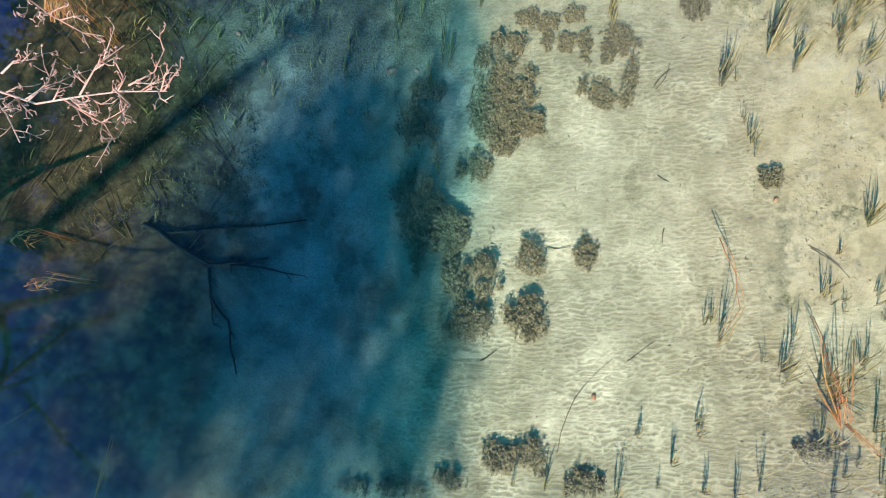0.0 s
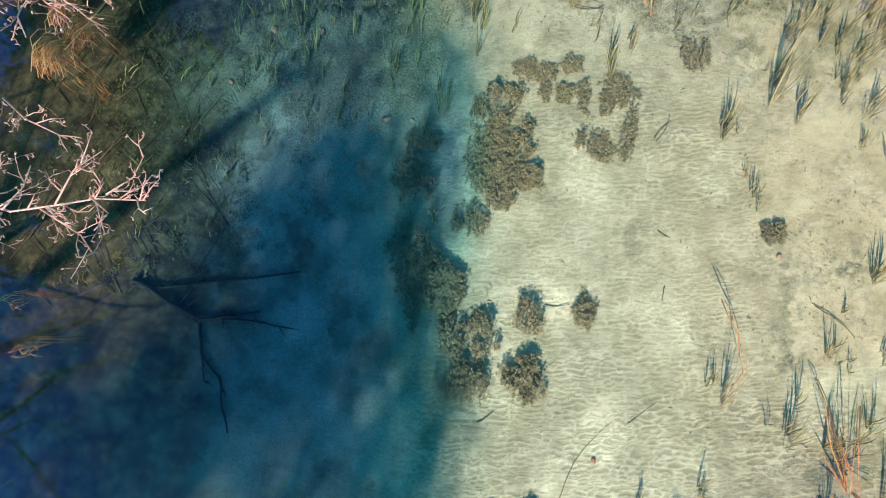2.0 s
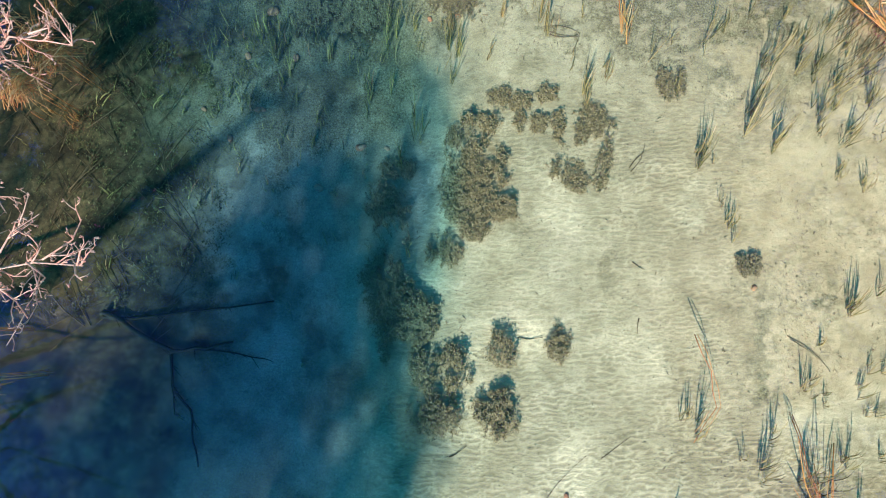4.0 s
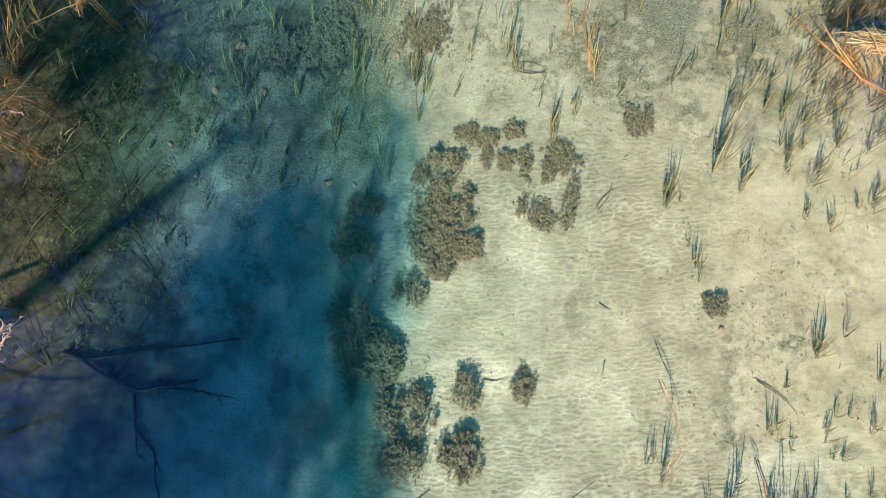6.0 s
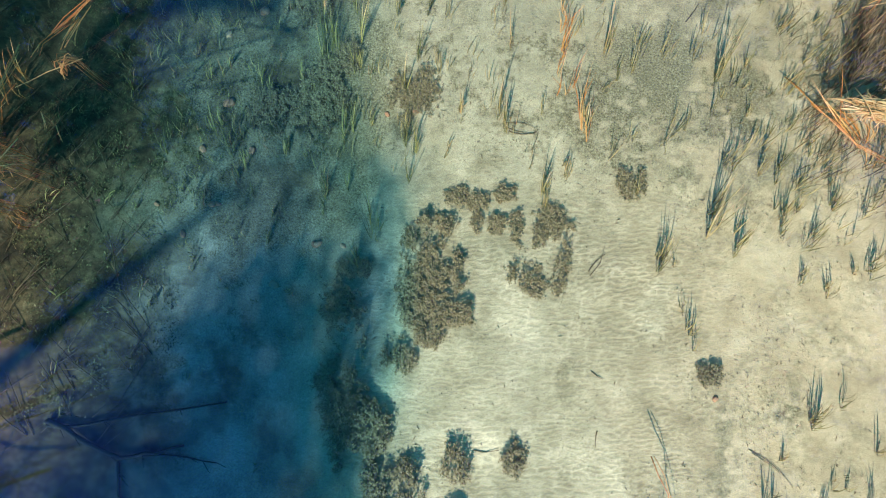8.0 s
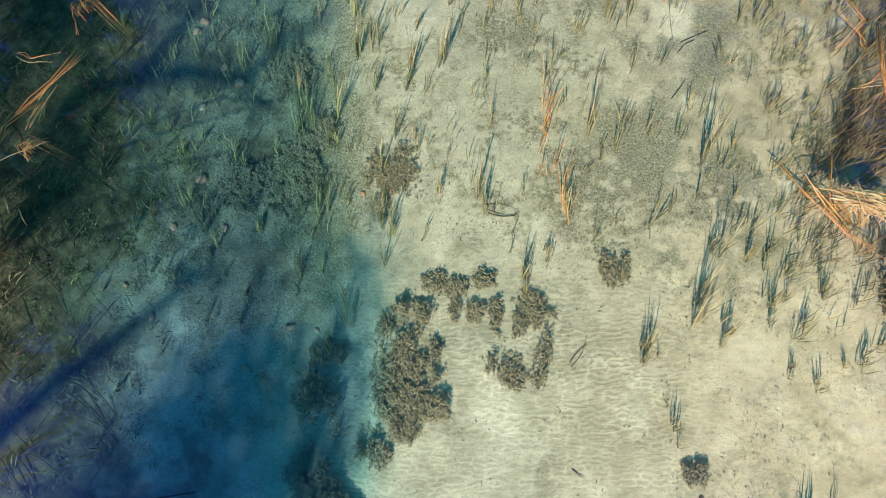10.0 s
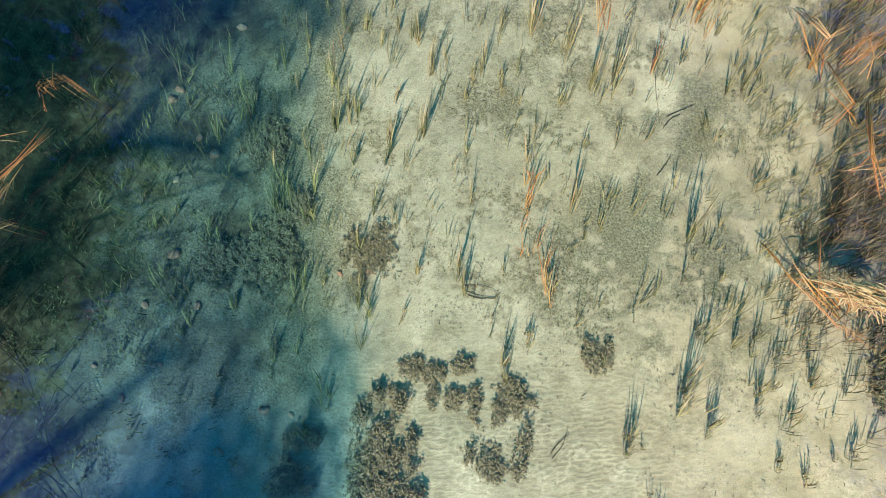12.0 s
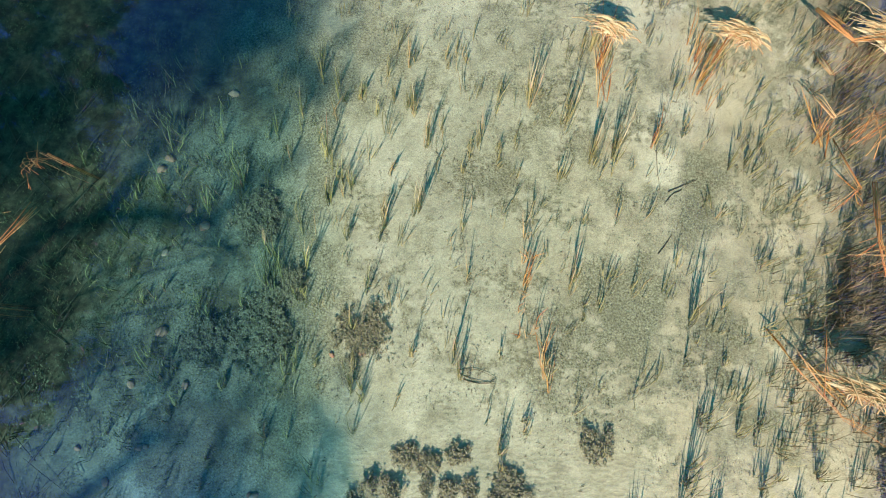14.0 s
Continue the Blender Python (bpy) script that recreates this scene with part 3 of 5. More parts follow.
def sapling(x, y, tall, lean, seed):
    """A slender bare pole of a sapling with a few upright twigs."""
    rng = random.Random(seed)
    root = Vector((x, y, bed_at(x, y) - 0.05))
    thing = new("sapling")
    thing.location = root
    tagged(thing, "slender bare dark sapling standing on the muddy bank", "sapling", "saplings on the bank", "thing")
    r = rng.uniform(0.008, 0.02)
    stem = [Vector((lean * s * s * tall + rng.gauss(0, 0.02), 0.3 * lean * s * tall + rng.gauss(0, 0.02), tall * s)) for s in (0, 0.2, 0.4, 0.6, 0.8, 1.0)]
    verts, faces = [], []
    tube(verts, faces, stem, [r * (1 - 0.75 * k / 5) for k in range(6)], 6)
    part("stem", mesh_from("stem", verts, faces, TRUNK), thing)
    for _ in range(7):
        verts, faces = [], []
        k = rng.randrange(1, 5)
        p = stem[k].lerp(stem[k + 1], rng.random())
        d = Vector((rng.uniform(-0.25, 0.2), rng.uniform(-0.3, 0.3), rng.uniform(0.25, 0.6)))
        tube(verts, faces, [p, p + d * 0.5 + Vector((0, 0, -0.03)), p + d], [r * 0.5, r * 0.35, r * 0.2], 4)
        part("twig", mesh_from("twig", verts, faces, TRUNK), thing)


for k, (x, y, tall) in enumerate([(-6.3, -0.9, 3.4), (-5.9, -1.5, 3.2), (-6.1, 0.2, 2.6), (-5.6, -0.6, 3.0), (-5.5, 0.6, 2.2), (-6.4, 0.9, 2.4), (-5.7, -2.2, 3.6), (-5.45, 1.4, 1.9), (-6.2, 1.8, 2.4), (-5.9, 2.6, 2.2)]):
    sapling(x, y, tall, 0.05 * math.sin(2.1 * k), 60 + k)


# ---------------------------------------------------------------- reeds
def blade_mesh(name, seed, mat, width=0.016, knee=0.0):
    """A folded tapering reed blade one metre long, rising along +y with its own bend."""
    rng = random.Random(seed)
    sway, droop = rng.uniform(-0.05, 0.05), rng.uniform(-0.05, 0.08)
    verts, faces = [], []
    rings = 7
    for k in range(rings):
        s = k / (rings - 1)
        w = width * (0.55 + 0.9 * s if s < 0.4 else 0.91 * (1 - ((s - 0.4) / 0.6) ** 1.6) + 0.03)
        x = sway * s * s
        z = 0.05 * math.sin(s * math.pi) * (1 if droop > 0 else 0.5) - droop * s * s * 0.5
        if knee and s > 0.55:
            x += knee * (s - 0.55)
            z -= abs(knee) * 0.25 * (s - 0.55)
        verts += [(x - w, s, z), (x, s, z + w * 0.5), (x + w, s, z)]
    for k in range(rings - 1):
        a = 3 * k
        faces += [(a, a + 1, a + 4, a + 3), (a + 1, a + 2, a + 5, a + 4), (a + 2, a, a + 3, a + 5)]
    return mesh_from(name, verts, faces, mat, False)


BLADES = [blade_mesh("blade", s, REED, random.Random(s).uniform(0.005, 0.0092)) for s in range(10)]
GREENS = [blade_mesh("blade", 50 + s, REED_GREEN, random.Random(s).uniform(0.0045, 0.008)) for s in range(8)]
DRIES = [blade_mesh("blade", 90 + s, DRY_REED, random.Random(s).uniform(0.005, 0.009), (0, 0.2, -0.25, 0)[s % 4]) for s in range(10)]
SPREAD = random.Random(17)


def blade_pose(off, way, length, rise, turn):
    """A blade from off, turned by turn degrees from way, rising by rise metres over its length."""
    yaw = math.degrees(math.atan2(-way.x, way.y)) + turn
    up = math.degrees(math.asin(max(-0.95, min(0.95, rise / max(length, 0.05)))))
    return Matrix.Translation(off) @ pose(0, 0, 0, 0, 0, yaw) @ pose(0, 0, 0, up, 0, 0) @ pose(0, 0, 0, 0, SPREAD.uniform(-60, 60), 0) @ Matrix.Diagonal((0.6 + 0.4 * length, length, 0.6 + 0.4 * length, 1))


def reed_clump(x, y, dx, dy, n, stock, label, name="reed_clump", tall=0.28, group="reeds in the pond", steep=True):
    thing = new(name)
    thing.location = (x, y, bed_at(x, y) - 0.01)
    tagged(thing, label, "reed", group, "thing")
    way = Vector((dx, dy, 0))
    reach = way.length
    if steep:
        way = Matrix.Rotation(radians(6), 3, "Z") @ way
        tall = max(0.15, min(0.55, 0.52 * reach))
        full = math.hypot(0.36 * reach, tall)
    else:
        full = max(reach, 0.12)
    wide = 0.008 + 0.0036 * n
    knots = [(SPREAD.uniform(-wide, wide), SPREAD.uniform(-wide, wide) * 5.0, SPREAD.gauss(0, 5), SPREAD.uniform(0.55, 1.0)) for _ in range(1 + n // 3)]
    knots[0] = (0, 0, 0, 1.0)
    for k in range(int(n * 1.4) + 2 if steep else n):
        kx, ky, kt, ks = knots[k % len(knots)]
        off = Vector((kx + SPREAD.gauss(0, 0.006), ky + SPREAD.gauss(0, 0.014), 0))
        length = full * ks * (1.0 if k == 0 else SPREAD.triangular(0.3, 1.0, 0.85))
        turn = kt + SPREAD.gauss(0, 6 + 12 * (1 - length / full))
        part("blade", SPREAD.choice(stock), thing, blade_pose(off, way, length, tall * SPREAD.uniform(0.8, 1.05) * (length / full if steep else 0.3 + 0.7 * length / full), turn))
    return thing


REEDS_A = [
    (0.62, -2.1, 0.02, 0.78, 3), (0.97, -2.1, 0.02, 0.54, 4), (1.31, -1.98, -0.01, 0.37, 5), (1.71, -2.2, 0.05, 0.73, 5), (1.95, -1.58, 0, 0.42, 5),
    (2.28, -1.85, -0.02, 0.51, 6), (2.57, -1.46, 0.03, 0.36, 6), (2.13, -2.08, -0.05, 0.31, 3), (2.58, -2.13, -0.03, 0.51, 5), (2.89, -2.16, -0.06, 0.56, 5),
    (3.15, -2.12, -0.04, 0.67, 5), (2.84, -0.6, 0.13, 0.96, 7), (2.69, -0.41, -0.01, 0.37, 4), (3.47, -0.94, -0.01, 0.64, 6), (3.29, -0.83, -0.13, 0.45, 3),
    (3.95, -1.19, -0.19, 0.86, 9), (3.8, -1.69, 0.01, 0.86, 9), (4.3, -0.84, -0.26, 0.34, 5), (3.34, 1.57, 0.04, 0.57, 9), (3.08, 2.23, -0.01, 0.41, 7),
]
REEDS_B = [
    (3.29, 1.86, -0.17, 0.28, 4), (3.67, 2.85, -0.04, 0.33, 6), (3.92, 2.49, 0.07, 0.51, 8), (4.57, 2.18, -0.04, 0.29, 5), (4.82, 2.06, -0.19, 0.25, 4),
    (4.51, 0.67, -0.09, 0.52, 4), (-0.22, 2.38, -0.06, 0.69, 5), (0.01, 2.75, 0.2, 0.49, 8), (-0.65, 3.02, -0.04, 0.23, 6), (-1.31, 2.7, 0.15, 0.22, 5),
    (-1.85, 2.15, 0.15, 0.17, 5), (-2.17, 2.5, 0.06, 0.11, 5), (-2.3, 3.21, 0.14, 0.03, 4), (-2.63, 1.89, 0.18, 0.13, 5), (-1.57, 0.69, 0.1, 0.23, 4),
    (-0.15, 1.27, 0.04, 0.33, 5), (-1.39, 0.03, 0.15, 0.19, 5), (-2.8, 1.28, 0.36, 0.27, 6), (-3.38, 0.76, 0.17, 0.16, 3), (-2.83, 3, 0.18, 0.25, 5),
]
REEDS_C = [
    (-1.11, 3.74, 0.12, 0.28, 6), (-1.77, 3.77, 0.18, 0.3, 6), (-1.33, 2.63, 0.26, 0.37, 7), (-2.3, 3.2, 0.22, 0.19, 5), (-2.17, 2.28, 0.19, 0.23, 5),
    (-1.78, 2.07, 0.15, 0.16, 4), (-0.65, 3.22, 0.25, 0.45, 8), (-0.41, 3.82, 0.24, 0.7, 9), (-0.08, 3.96, 0.17, 0.17, 5), (0.44, 3.71, 0.17, 0.33, 7),
    (0.93, 4.05, 0.1, 0.53, 5), (1.43, 3.87, 0.07, 0.8, 9), (1.87, 3.06, 0.05, 0.57, 9), (2.1, 3.29, 0.09, 0.41, 5), (2.34, 3.79, 0.03, 0.7, 9),
    (3.7, 2.79, 0.26, 1.02, 9), (3.95, 2.5, 0.13, 0.67, 8), (4.4, 2.79, -0.02, 0.52, 6), (4.97, 2.94, -0.03, 0.54, 7), (3.11, 2.29, 0.02, 0.52, 5),
]
REEDS_D = [
    (4.59, 2.19, -0.07, 0.25, 4), (4.83, 1.97, -0.01, 0.52, 6), (5.11, 2.22, -0.13, 0.22, 4), (4.52, 0.7, -0.06, 0.58, 4), (4.85, 0.9, -0.03, 0.49, 4),
    (5.01, -0.06, -0.09, 0.46, 6), (2.88, 3.06, -0.04, 0.44, 4), (2.73, 4.42, 0.02, 0.26, 5), (3.76, 4.06, 0.02, 0.41, 5), (4.17, 3.99, 0, 0.34, 5),
    (4.81, 3.51, -0.01, 0.48, 6), (4.41, 3.19, -0.04, 0.36, 5), (5.32, 2.29, -0.07, 0.44, 5), (3.96, -0.11, -0.05, 0.56, 5), (3.61, -0.55, -0.05, 0.51, 6),
    (2.77, -0.39, -0.02, 0.46, 5), (3.23, 2.3, -0.07, 0.2, 3), (3.9, 4.2, -0.09, 0.2, 3), (1.87, 4.09, 0.05, 0.34, 4), (-0.25, 2.44, 0.16, 0.26, 5),
]
REEDS_E = [
    (-1, 5.95, 0.01, 0.43, 6), (-1.38, 5.64, 0.23, 0.32, 7), (-0.53, 4.9, 0.23, 0.64, 9), (-0.22, 4.64, 0.17, 0.39, 8), (0, 5.7, 0.22, 0.58, 8),
    (0.24, 5.83, 0.17, 0.5, 7), (0.59, 5.36, 0.21, 0.37, 7), (0.96, 5.62, 0.27, 0.65, 5), (-0.32, 3.94, 0.3, 0.59, 8), (-1.73, 3.69, 0.18, 0.31, 6),
    (-2.18, 3.14, 0.19, 0.43, 4), (-1.1, 3.69, 0.14, 0.23, 5), (-0.08, 4, 0.18, 0.28, 5), (1.84, 3.1, 0.16, 0.71, 7), (2.12, 3.28, 0.08, 0.42, 6),
    (2.64, 4.82, 0.11, 0.76, 6), (2.92, 4.53, 0.05, 0.54, 6), (3.89, 4.44, 0.17, 1.01, 5), (3.87, 3.4, 0.14, 0.66, 6), (4.43, 2.71, 0, 0.48, 6),
]
REEDS_F = [
    (3.61, 2.59, 0.05, 0.82, 6), (3.07, 2.36, 0.06, 0.6, 6), (1.08, 6.39, 0.14, 0.28, 6), (1.54, 6.24, 0.19, 0.42, 7), (1.88, 6.31, 0.04, 0.21, 5),
    (2.9, 6.23, 0.14, 0.42, 7), (3.18, 6.3, 0.11, 0.35, 6), (3.95, 6.5, 0.02, 0.27, 5), (4.65, 6.36, -0.03, 0.28, 6), (-0.16, 6.4, 0.1, 0.28, 7),
    (-0.77, 6.48, 0.26, 0.35, 7), (-2.25, 5.8, 0.21, 0.35, 6), (-1.77, 6.07, 0.17, 0.28, 6), (-2.43, 4.98, 0.26, 0.31, 5), (-1.43, 4.65, 0.17, 0.13, 4),
    (-0.74, 5.92, 0.19, 0.35, 6), (-1.51, 3.16, 0.19, 0.36, 4), (-1.1, 5.45, 0.15, 0.16, 3), (4.99, 3.18, -0.09, 0.35, 5), (4.61, 2.89, -0.07, 0.41, 5),
]
REEDS_G = [
    (-0.16, 7.35, 0.27, 0.5, 8), (0.13, 6.86, 0.18, 0.31, 6), (0.32, 7, 0.17, 0.3, 6), (0.6, 7.28, 0.25, 0.36, 7), (0.86, 7.28, 0.18, 0.5, 6),
    (0, 6.19, 0.2, 0.52, 6), (0.67, 6, 0.21, 0.33, 5), (0.99, 5.58, 0.26, 0.93, 5), (0.9, 6.73, 0.21, 0.37, 6), (1.08, 6.36, 0.28, 0.74, 8),
    (1.48, 7.42, 0.13, 0.29, 7), (1.67, 6.39, 0.12, 0.71, 7), (1.86, 6.26, 0.23, 0.2, 7), (2.25, 6.93, 0.24, 0.91, 7), (2.62, 6.63, 0.23, 0.94, 9),
    (2.89, 6.2, 0.08, 0.51, 6), (3.12, 6.2, 0.35, 1.17, 9), (3.62, 6.4, 0.2, 0.7, 6), (3.94, 6.53, 0.05, 0.44, 5), (4.35, 6.8, 0.02, 0.43, 6),
]
REEDS_H = [
    (4.55, 6.4, 0.02, 0.37, 7), (4.74, 6.33, 0, 0.38, 6), (3.13, 7.35, 0.03, 0.36, 9), (4.18, 7.14, 0.29, 0.43, 9), (1.39, 4.05, 0.15, 0.88, 8),
    (3.84, 4.42, 0.18, 1.11, 5), (4.2, 4.57, -0.05, 0.4, 4), (4.83, 6.09, -0.03, 0.37, 5), (-2.48, 3.85, 0.22, 0.37, 4), (-2.99, 4.43, 0.27, 0.36, 6),
    (-2.19, 4.92, 0.25, 0.34, 6), (-2.54, 5.74, 0.26, 0.32, 6), (-2.92, 6.2, 0.27, 0.38, 6), (-3.24, 5.29, 0.32, 0.33, 6), (-2.21, 7.65, 0.23, 0.21, 5),
    (-0.52, 7.87, 0.2, 0.2, 6), (-1.34, 4.45, 0.16, 0.3, 4), (-1.65, 3.86, 0.17, 0.31, 5), (-2.07, 3.13, 0.19, 0.34, 4), (-1.26, 2.93, 0.18, 0.34, 5),
]
for rows in (REEDS_A, REEDS_B, REEDS_C, REEDS_D, REEDS_E, REEDS_F, REEDS_G, REEDS_H):
    for x, y, dx, dy, n in rows:
        if x < 0.6:
            reed_clump(x, y, dx, dy, n, GREENS, "tuft of yellow-green reed blades under shaded water")
        else:
            reed_clump(x, y, dx, dy, n, BLADES, "tuft of olive-brown reed blades trailing in the current")

REEDS_I = [
    (3.13, 2.4, 0.12, 0.7, 5), (3.69, 2.84, 0.2, 0.8, 6), (4.46, 2.84, 0.15, 0.55, 6), (4.96, 2.96, 0.15, 0.6, 6), (4.45, 3.35, 0.12, 0.6, 5), (4.74, 2.64, 0.15, 0.5, 6), (4.54, 0.67, 0.1, 0.5, 6),
    (3.95, 3.42, 0.2, 0.7, 5), (4.22, 3.29, 0.15, 0.6, 5), (4.62, 3.82, 0.1, 0.6, 6), (3.85, -1.05, 0.1, 0.9, 7), (4.13, -1.16, 0.1, 0.8, 7), (4.34, -0.81, 0.05, 0.6, 5), (4.38, -1.5, 0.0, 0.8, 6),
]
REEDS_J = [
    (4.38, -2.05, 0.0, 0.8, 6), (3.87, -2.11, 0.05, 0.8, 6), (3.49, -0.94, 0.12, 0.8, 5), (4.59, 0.75, 0.05, 0.6, 4), (2.55, -1.43, 0.12, 0.5, 4), (2.22, 6.82, 0.2, 1.0, 6), (2.66, 6.65, 0.2, 1.0, 8),
    (2.9, 6.21, 0.12, 0.9, 8), (3.15, 6.28, 0.2, 0.9, 9), (0.62, 5.44, 0.2, 0.7, 6), (-0.59, 4.87, 0.35, 0.9, 9), (-0.1, 2.78, 0.25, 0.9, 8), (0.43, 3.71, 0.15, 0.6, 6), (-1.01, 5.94, 0.15, 0.6, 6), (2.63, 4.83, 0.12, 0.9, 7),
]
REEDS_K = [
    (-1.08, 6.01, 0.25, 0.65, 6), (-1.43, 5.61, 0.2, 0.6, 7), (-1.92, 5.8, 0.2, 0.8, 7), (-2.29, 5.29, 0.2, 0.7, 5), (-0.67, 6.53, 0.2, 0.55, 8), (-0.48, 6.19, 0.22, 0.5, 5), (-0.05, 6.25, 0.22, 0.9, 6), (-0.01, 5.65, 0.15, 0.6, 6),
    (0.15, 5.88, 0.25, 0.8, 7), (-0.29, 5.34, 0.2, 0.6, 6), (-0.68, 4.96, 0.35, 1.0, 9), (-1.68, 5.17, 0.2, 0.5, 4), (-2.34, 6.67, 0.15, 0.5, 6), (-0.23, 4.96, 0.35, 0.9, 7), (0.21, 5.28, 0.12, 0.6, 5), (-1.81, 3.73, 0.2, 0.6, 5),
    (-1.14, 3.68, 0.2, 0.45, 5), (-0.6, 3.18, 0.15, 0.6, 6), (-2.54, 3.66, 0.25, 0.5, 5),
]
for rows in (REEDS_I, REEDS_J, REEDS_K):
    for x, y, dx, dy, n in rows:
        reed_clump(x, y, dx, dy, n, GREENS if x < 0.6 else BLADES, "tall tuft of yellow-green reed blades in shaded water" if x < 0.6 else "tall tuft of olive and tan reed blades on the sand")

DRY = [
    (4.05, -1.47, -0.51, 0.99, 8), (5.36, 3.57, -0.9, 0.69, 8), (5.4, 3.6, -0.26, 0.43, 10), (2.14, 4.76, 0.05, 0.5, 6),
    (2.32, 3.81, -0.02, 0.73, 7), (4.13, 7.11, 0.24, 0.59, 22), (3.03, 7.19, 0.09, 0.61, 20), (5.43, 6.31, -0.31, 0.71, 7), (5.78, 5.78, -0.61, 0.25, 6),
    (5.91, 7.65, -0.71, 0.07, 9), (3.58, 6.38, 0.07, 0.45, 5),
]
reed_clump(2.12, 4.78, 0.03, 0.5, 30, DRIES, "tall bundle of dry orange reed stems standing out of the water", "dry_reed_bundle", 0.46, "dry reeds", steep=False)
for x, y, dx, dy, n in DRY:
    reed_clump(x, y, dx, dy, n + 2, DRIES, "bundle of dry orange reed stems standing out of the water", "dry_reed_bundle", 0.26, "dry reeds", steep=False)

for x, y, dx, dy, n in [(-4.4, 3.95, 0.45, 0.8, 26), (-4.3, 3.25, 0.32, 0.25, 22), (-4.35, 3.5, 0.3, 0.5, 16), (-4.2, 4.5, 0.2, 0.5, 12), (-3.95, 2.75, 0.1, 0.3, 12)]:
    reed_clump(x, y, dx, dy, n, DRIES, "tuft of dry orange sedge blades on the muddy shelf", "dry_sedge", 0.45, "dry reeds", steep=False)

THICK = plant_material("dark_reed", [(0.0, (0.03, 0.028, 0.015)), (0.5, (0.09, 0.072, 0.038)), (0.8, (0.19, 0.135, 0.065)), (1.0, (0.42, 0.28, 0.13))])
DARKS = [blade_mesh("blade", 130 + s, THICK, random.Random(s).uniform(0.004, 0.008), (0, 0.3, -0.3)[s % 3]) for s in range(9)]


def thicket(name, tufts, stock, label, tall):
    """Many tufts of blades too dense to tell apart, joined into one mesh."""
    verts, faces, first = [], [], 0
    for x, y, dx, dy, n in tufts:
        way = Vector((dx, dy, 0))
        for _ in range(n):
            off = Vector((x + SPREAD.gauss(0, 0.04), y + SPREAD.gauss(0, 0.05), 0))
            off.z = bed_at(off.x, off.y) - 0.01
            length = way.length * SPREAD.uniform(0.4, 1.0)
            m = np.array(blade_pose(off, way, length, tall * SPREAD.uniform(0.4, 1.1), SPREAD.gauss(0, 14)))
            me = SPREAD.choice(stock)
            co = np.array([v.co for v in me.vertices]) @ m[:3, :3].T + m[:3, 3]
            verts += co.tolist()
            faces += [tuple(i + first for i in p.vertices) for p in me.polygons]
            first = len(verts)
    ob = new(name, mesh_from(name, verts, faces, stock[0].materials[0], False))
    return tagged(ob, label, "reed", kind="stuff")


tufts = []
for _ in range(100):
    tufts.append((6.5 - 1.15 * SPREAD.random() ** 1.3, SPREAD.uniform(2.9, 8.6), SPREAD.uniform(-0.1, 0.25), SPREAD.uniform(0.2, 0.5), SPREAD.randint(8, 18)))
for _ in range(45):
    tufts.append((SPREAD.gauss(5.6, 0.25), SPREAD.gauss(4.55, 0.25), SPREAD.uniform(-0.2, 0.2), SPREAD.uniform(0.2, 0.4), 16))
thicket("reed_thicket", tufts, DARKS, "thick dark brown rotting reeds along the bank", 0.42)
tufts = []
for _ in range(110):
    y = SPREAD.uniform(0.6, 7.4)
    tufts.append((-3.6 + 0.25 * max(0, y - 2) + SPREAD.gauss(0.2, 0.7), y, SPREAD.uniform(-0.15, 0.2), SPREAD.uniform(0.08, 0.28), SPREAD.randint(4, 9)))
for _ in range(70):
    tufts.append((SPREAD.gauss(-1.5, 0.65), SPREAD.gauss(5.6, 1.1), SPREAD.uniform(-0.02, 0.14), SPREAD.uniform(0.1, 0.3), SPREAD.randint(4, 9)))
for _ in range(40):
    tufts.append((SPREAD.gauss(-1.5, 0.7), SPREAD.gauss(2.4, 0.7), SPREAD.uniform(-0.02, 0.12), SPREAD.uniform(0.1, 0.25), SPREAD.randint(3, 6)))
thicket("water_grass", tufts[110:], GREENS, "yellow-green water grass tufts on the shaded sand", 0.3)
thicket("water_grass", tufts[:60], GREENS, "dull green water grass on the muddy shelf", 0.1)
thicket("water_grass", tufts[60:110], DARKS, "dark dead water grass on the muddy shelf", 0.1)
tufts = []
for _ in range(150):
    y = SPREAD.uniform(3.4, 8.3)
    tufts.append((SPREAD.uniform(-0.9, 4.6), y, SPREAD.uniform(0.0, 0.12), SPREAD.uniform(0.12, 0.38), SPREAD.randint(2, 6)))
thicket("young_reeds", tufts, BLADES, "short brown reed shoots scattered over the sand", 0.16)

# the dense fringe by the far bank, thickest beside the water's edge
tufts = []
for _ in range(130):
    y = SPREAD.uniform(2.2, 8.4)
    tufts.append((6.3 - 1.75 * SPREAD.random() ** 1.6 - (0.5 if y > 6.5 else 0) * SPREAD.random(), y, SPREAD.uniform(0.0, 0.16), SPREAD.uniform(0.16, 0.36), SPREAD.randint(6, 12)))
thicket("reed_fringe", tufts, BLADES, "olive-brown reed blades in a dense fringe along the bank", 0.3)
tufts = [(SPREAD.uniform(4.6, 5.7), SPREAD.uniform(3.2, 5.3), SPREAD.uniform(0.0, 0.2), SPREAD.uniform(0.16, 0.36), SPREAD.randint(6, 10)) for _ in range(40)]
thicket("reed_fringe", tufts, DARKS, "dark rotting reed blades in a dense fringe along the bank", 0.3)
for _ in range(30):
    reed_clump(SPREAD.uniform(-2.1, 0.6), SPREAD.uniform(3.0, 8.2), SPREAD.uniform(0.06, 0.24), SPREAD.uniform(0.3, 0.75), SPREAD.randint(3, 6), GREENS, "tuft of yellow-green reed blades under shaded water")
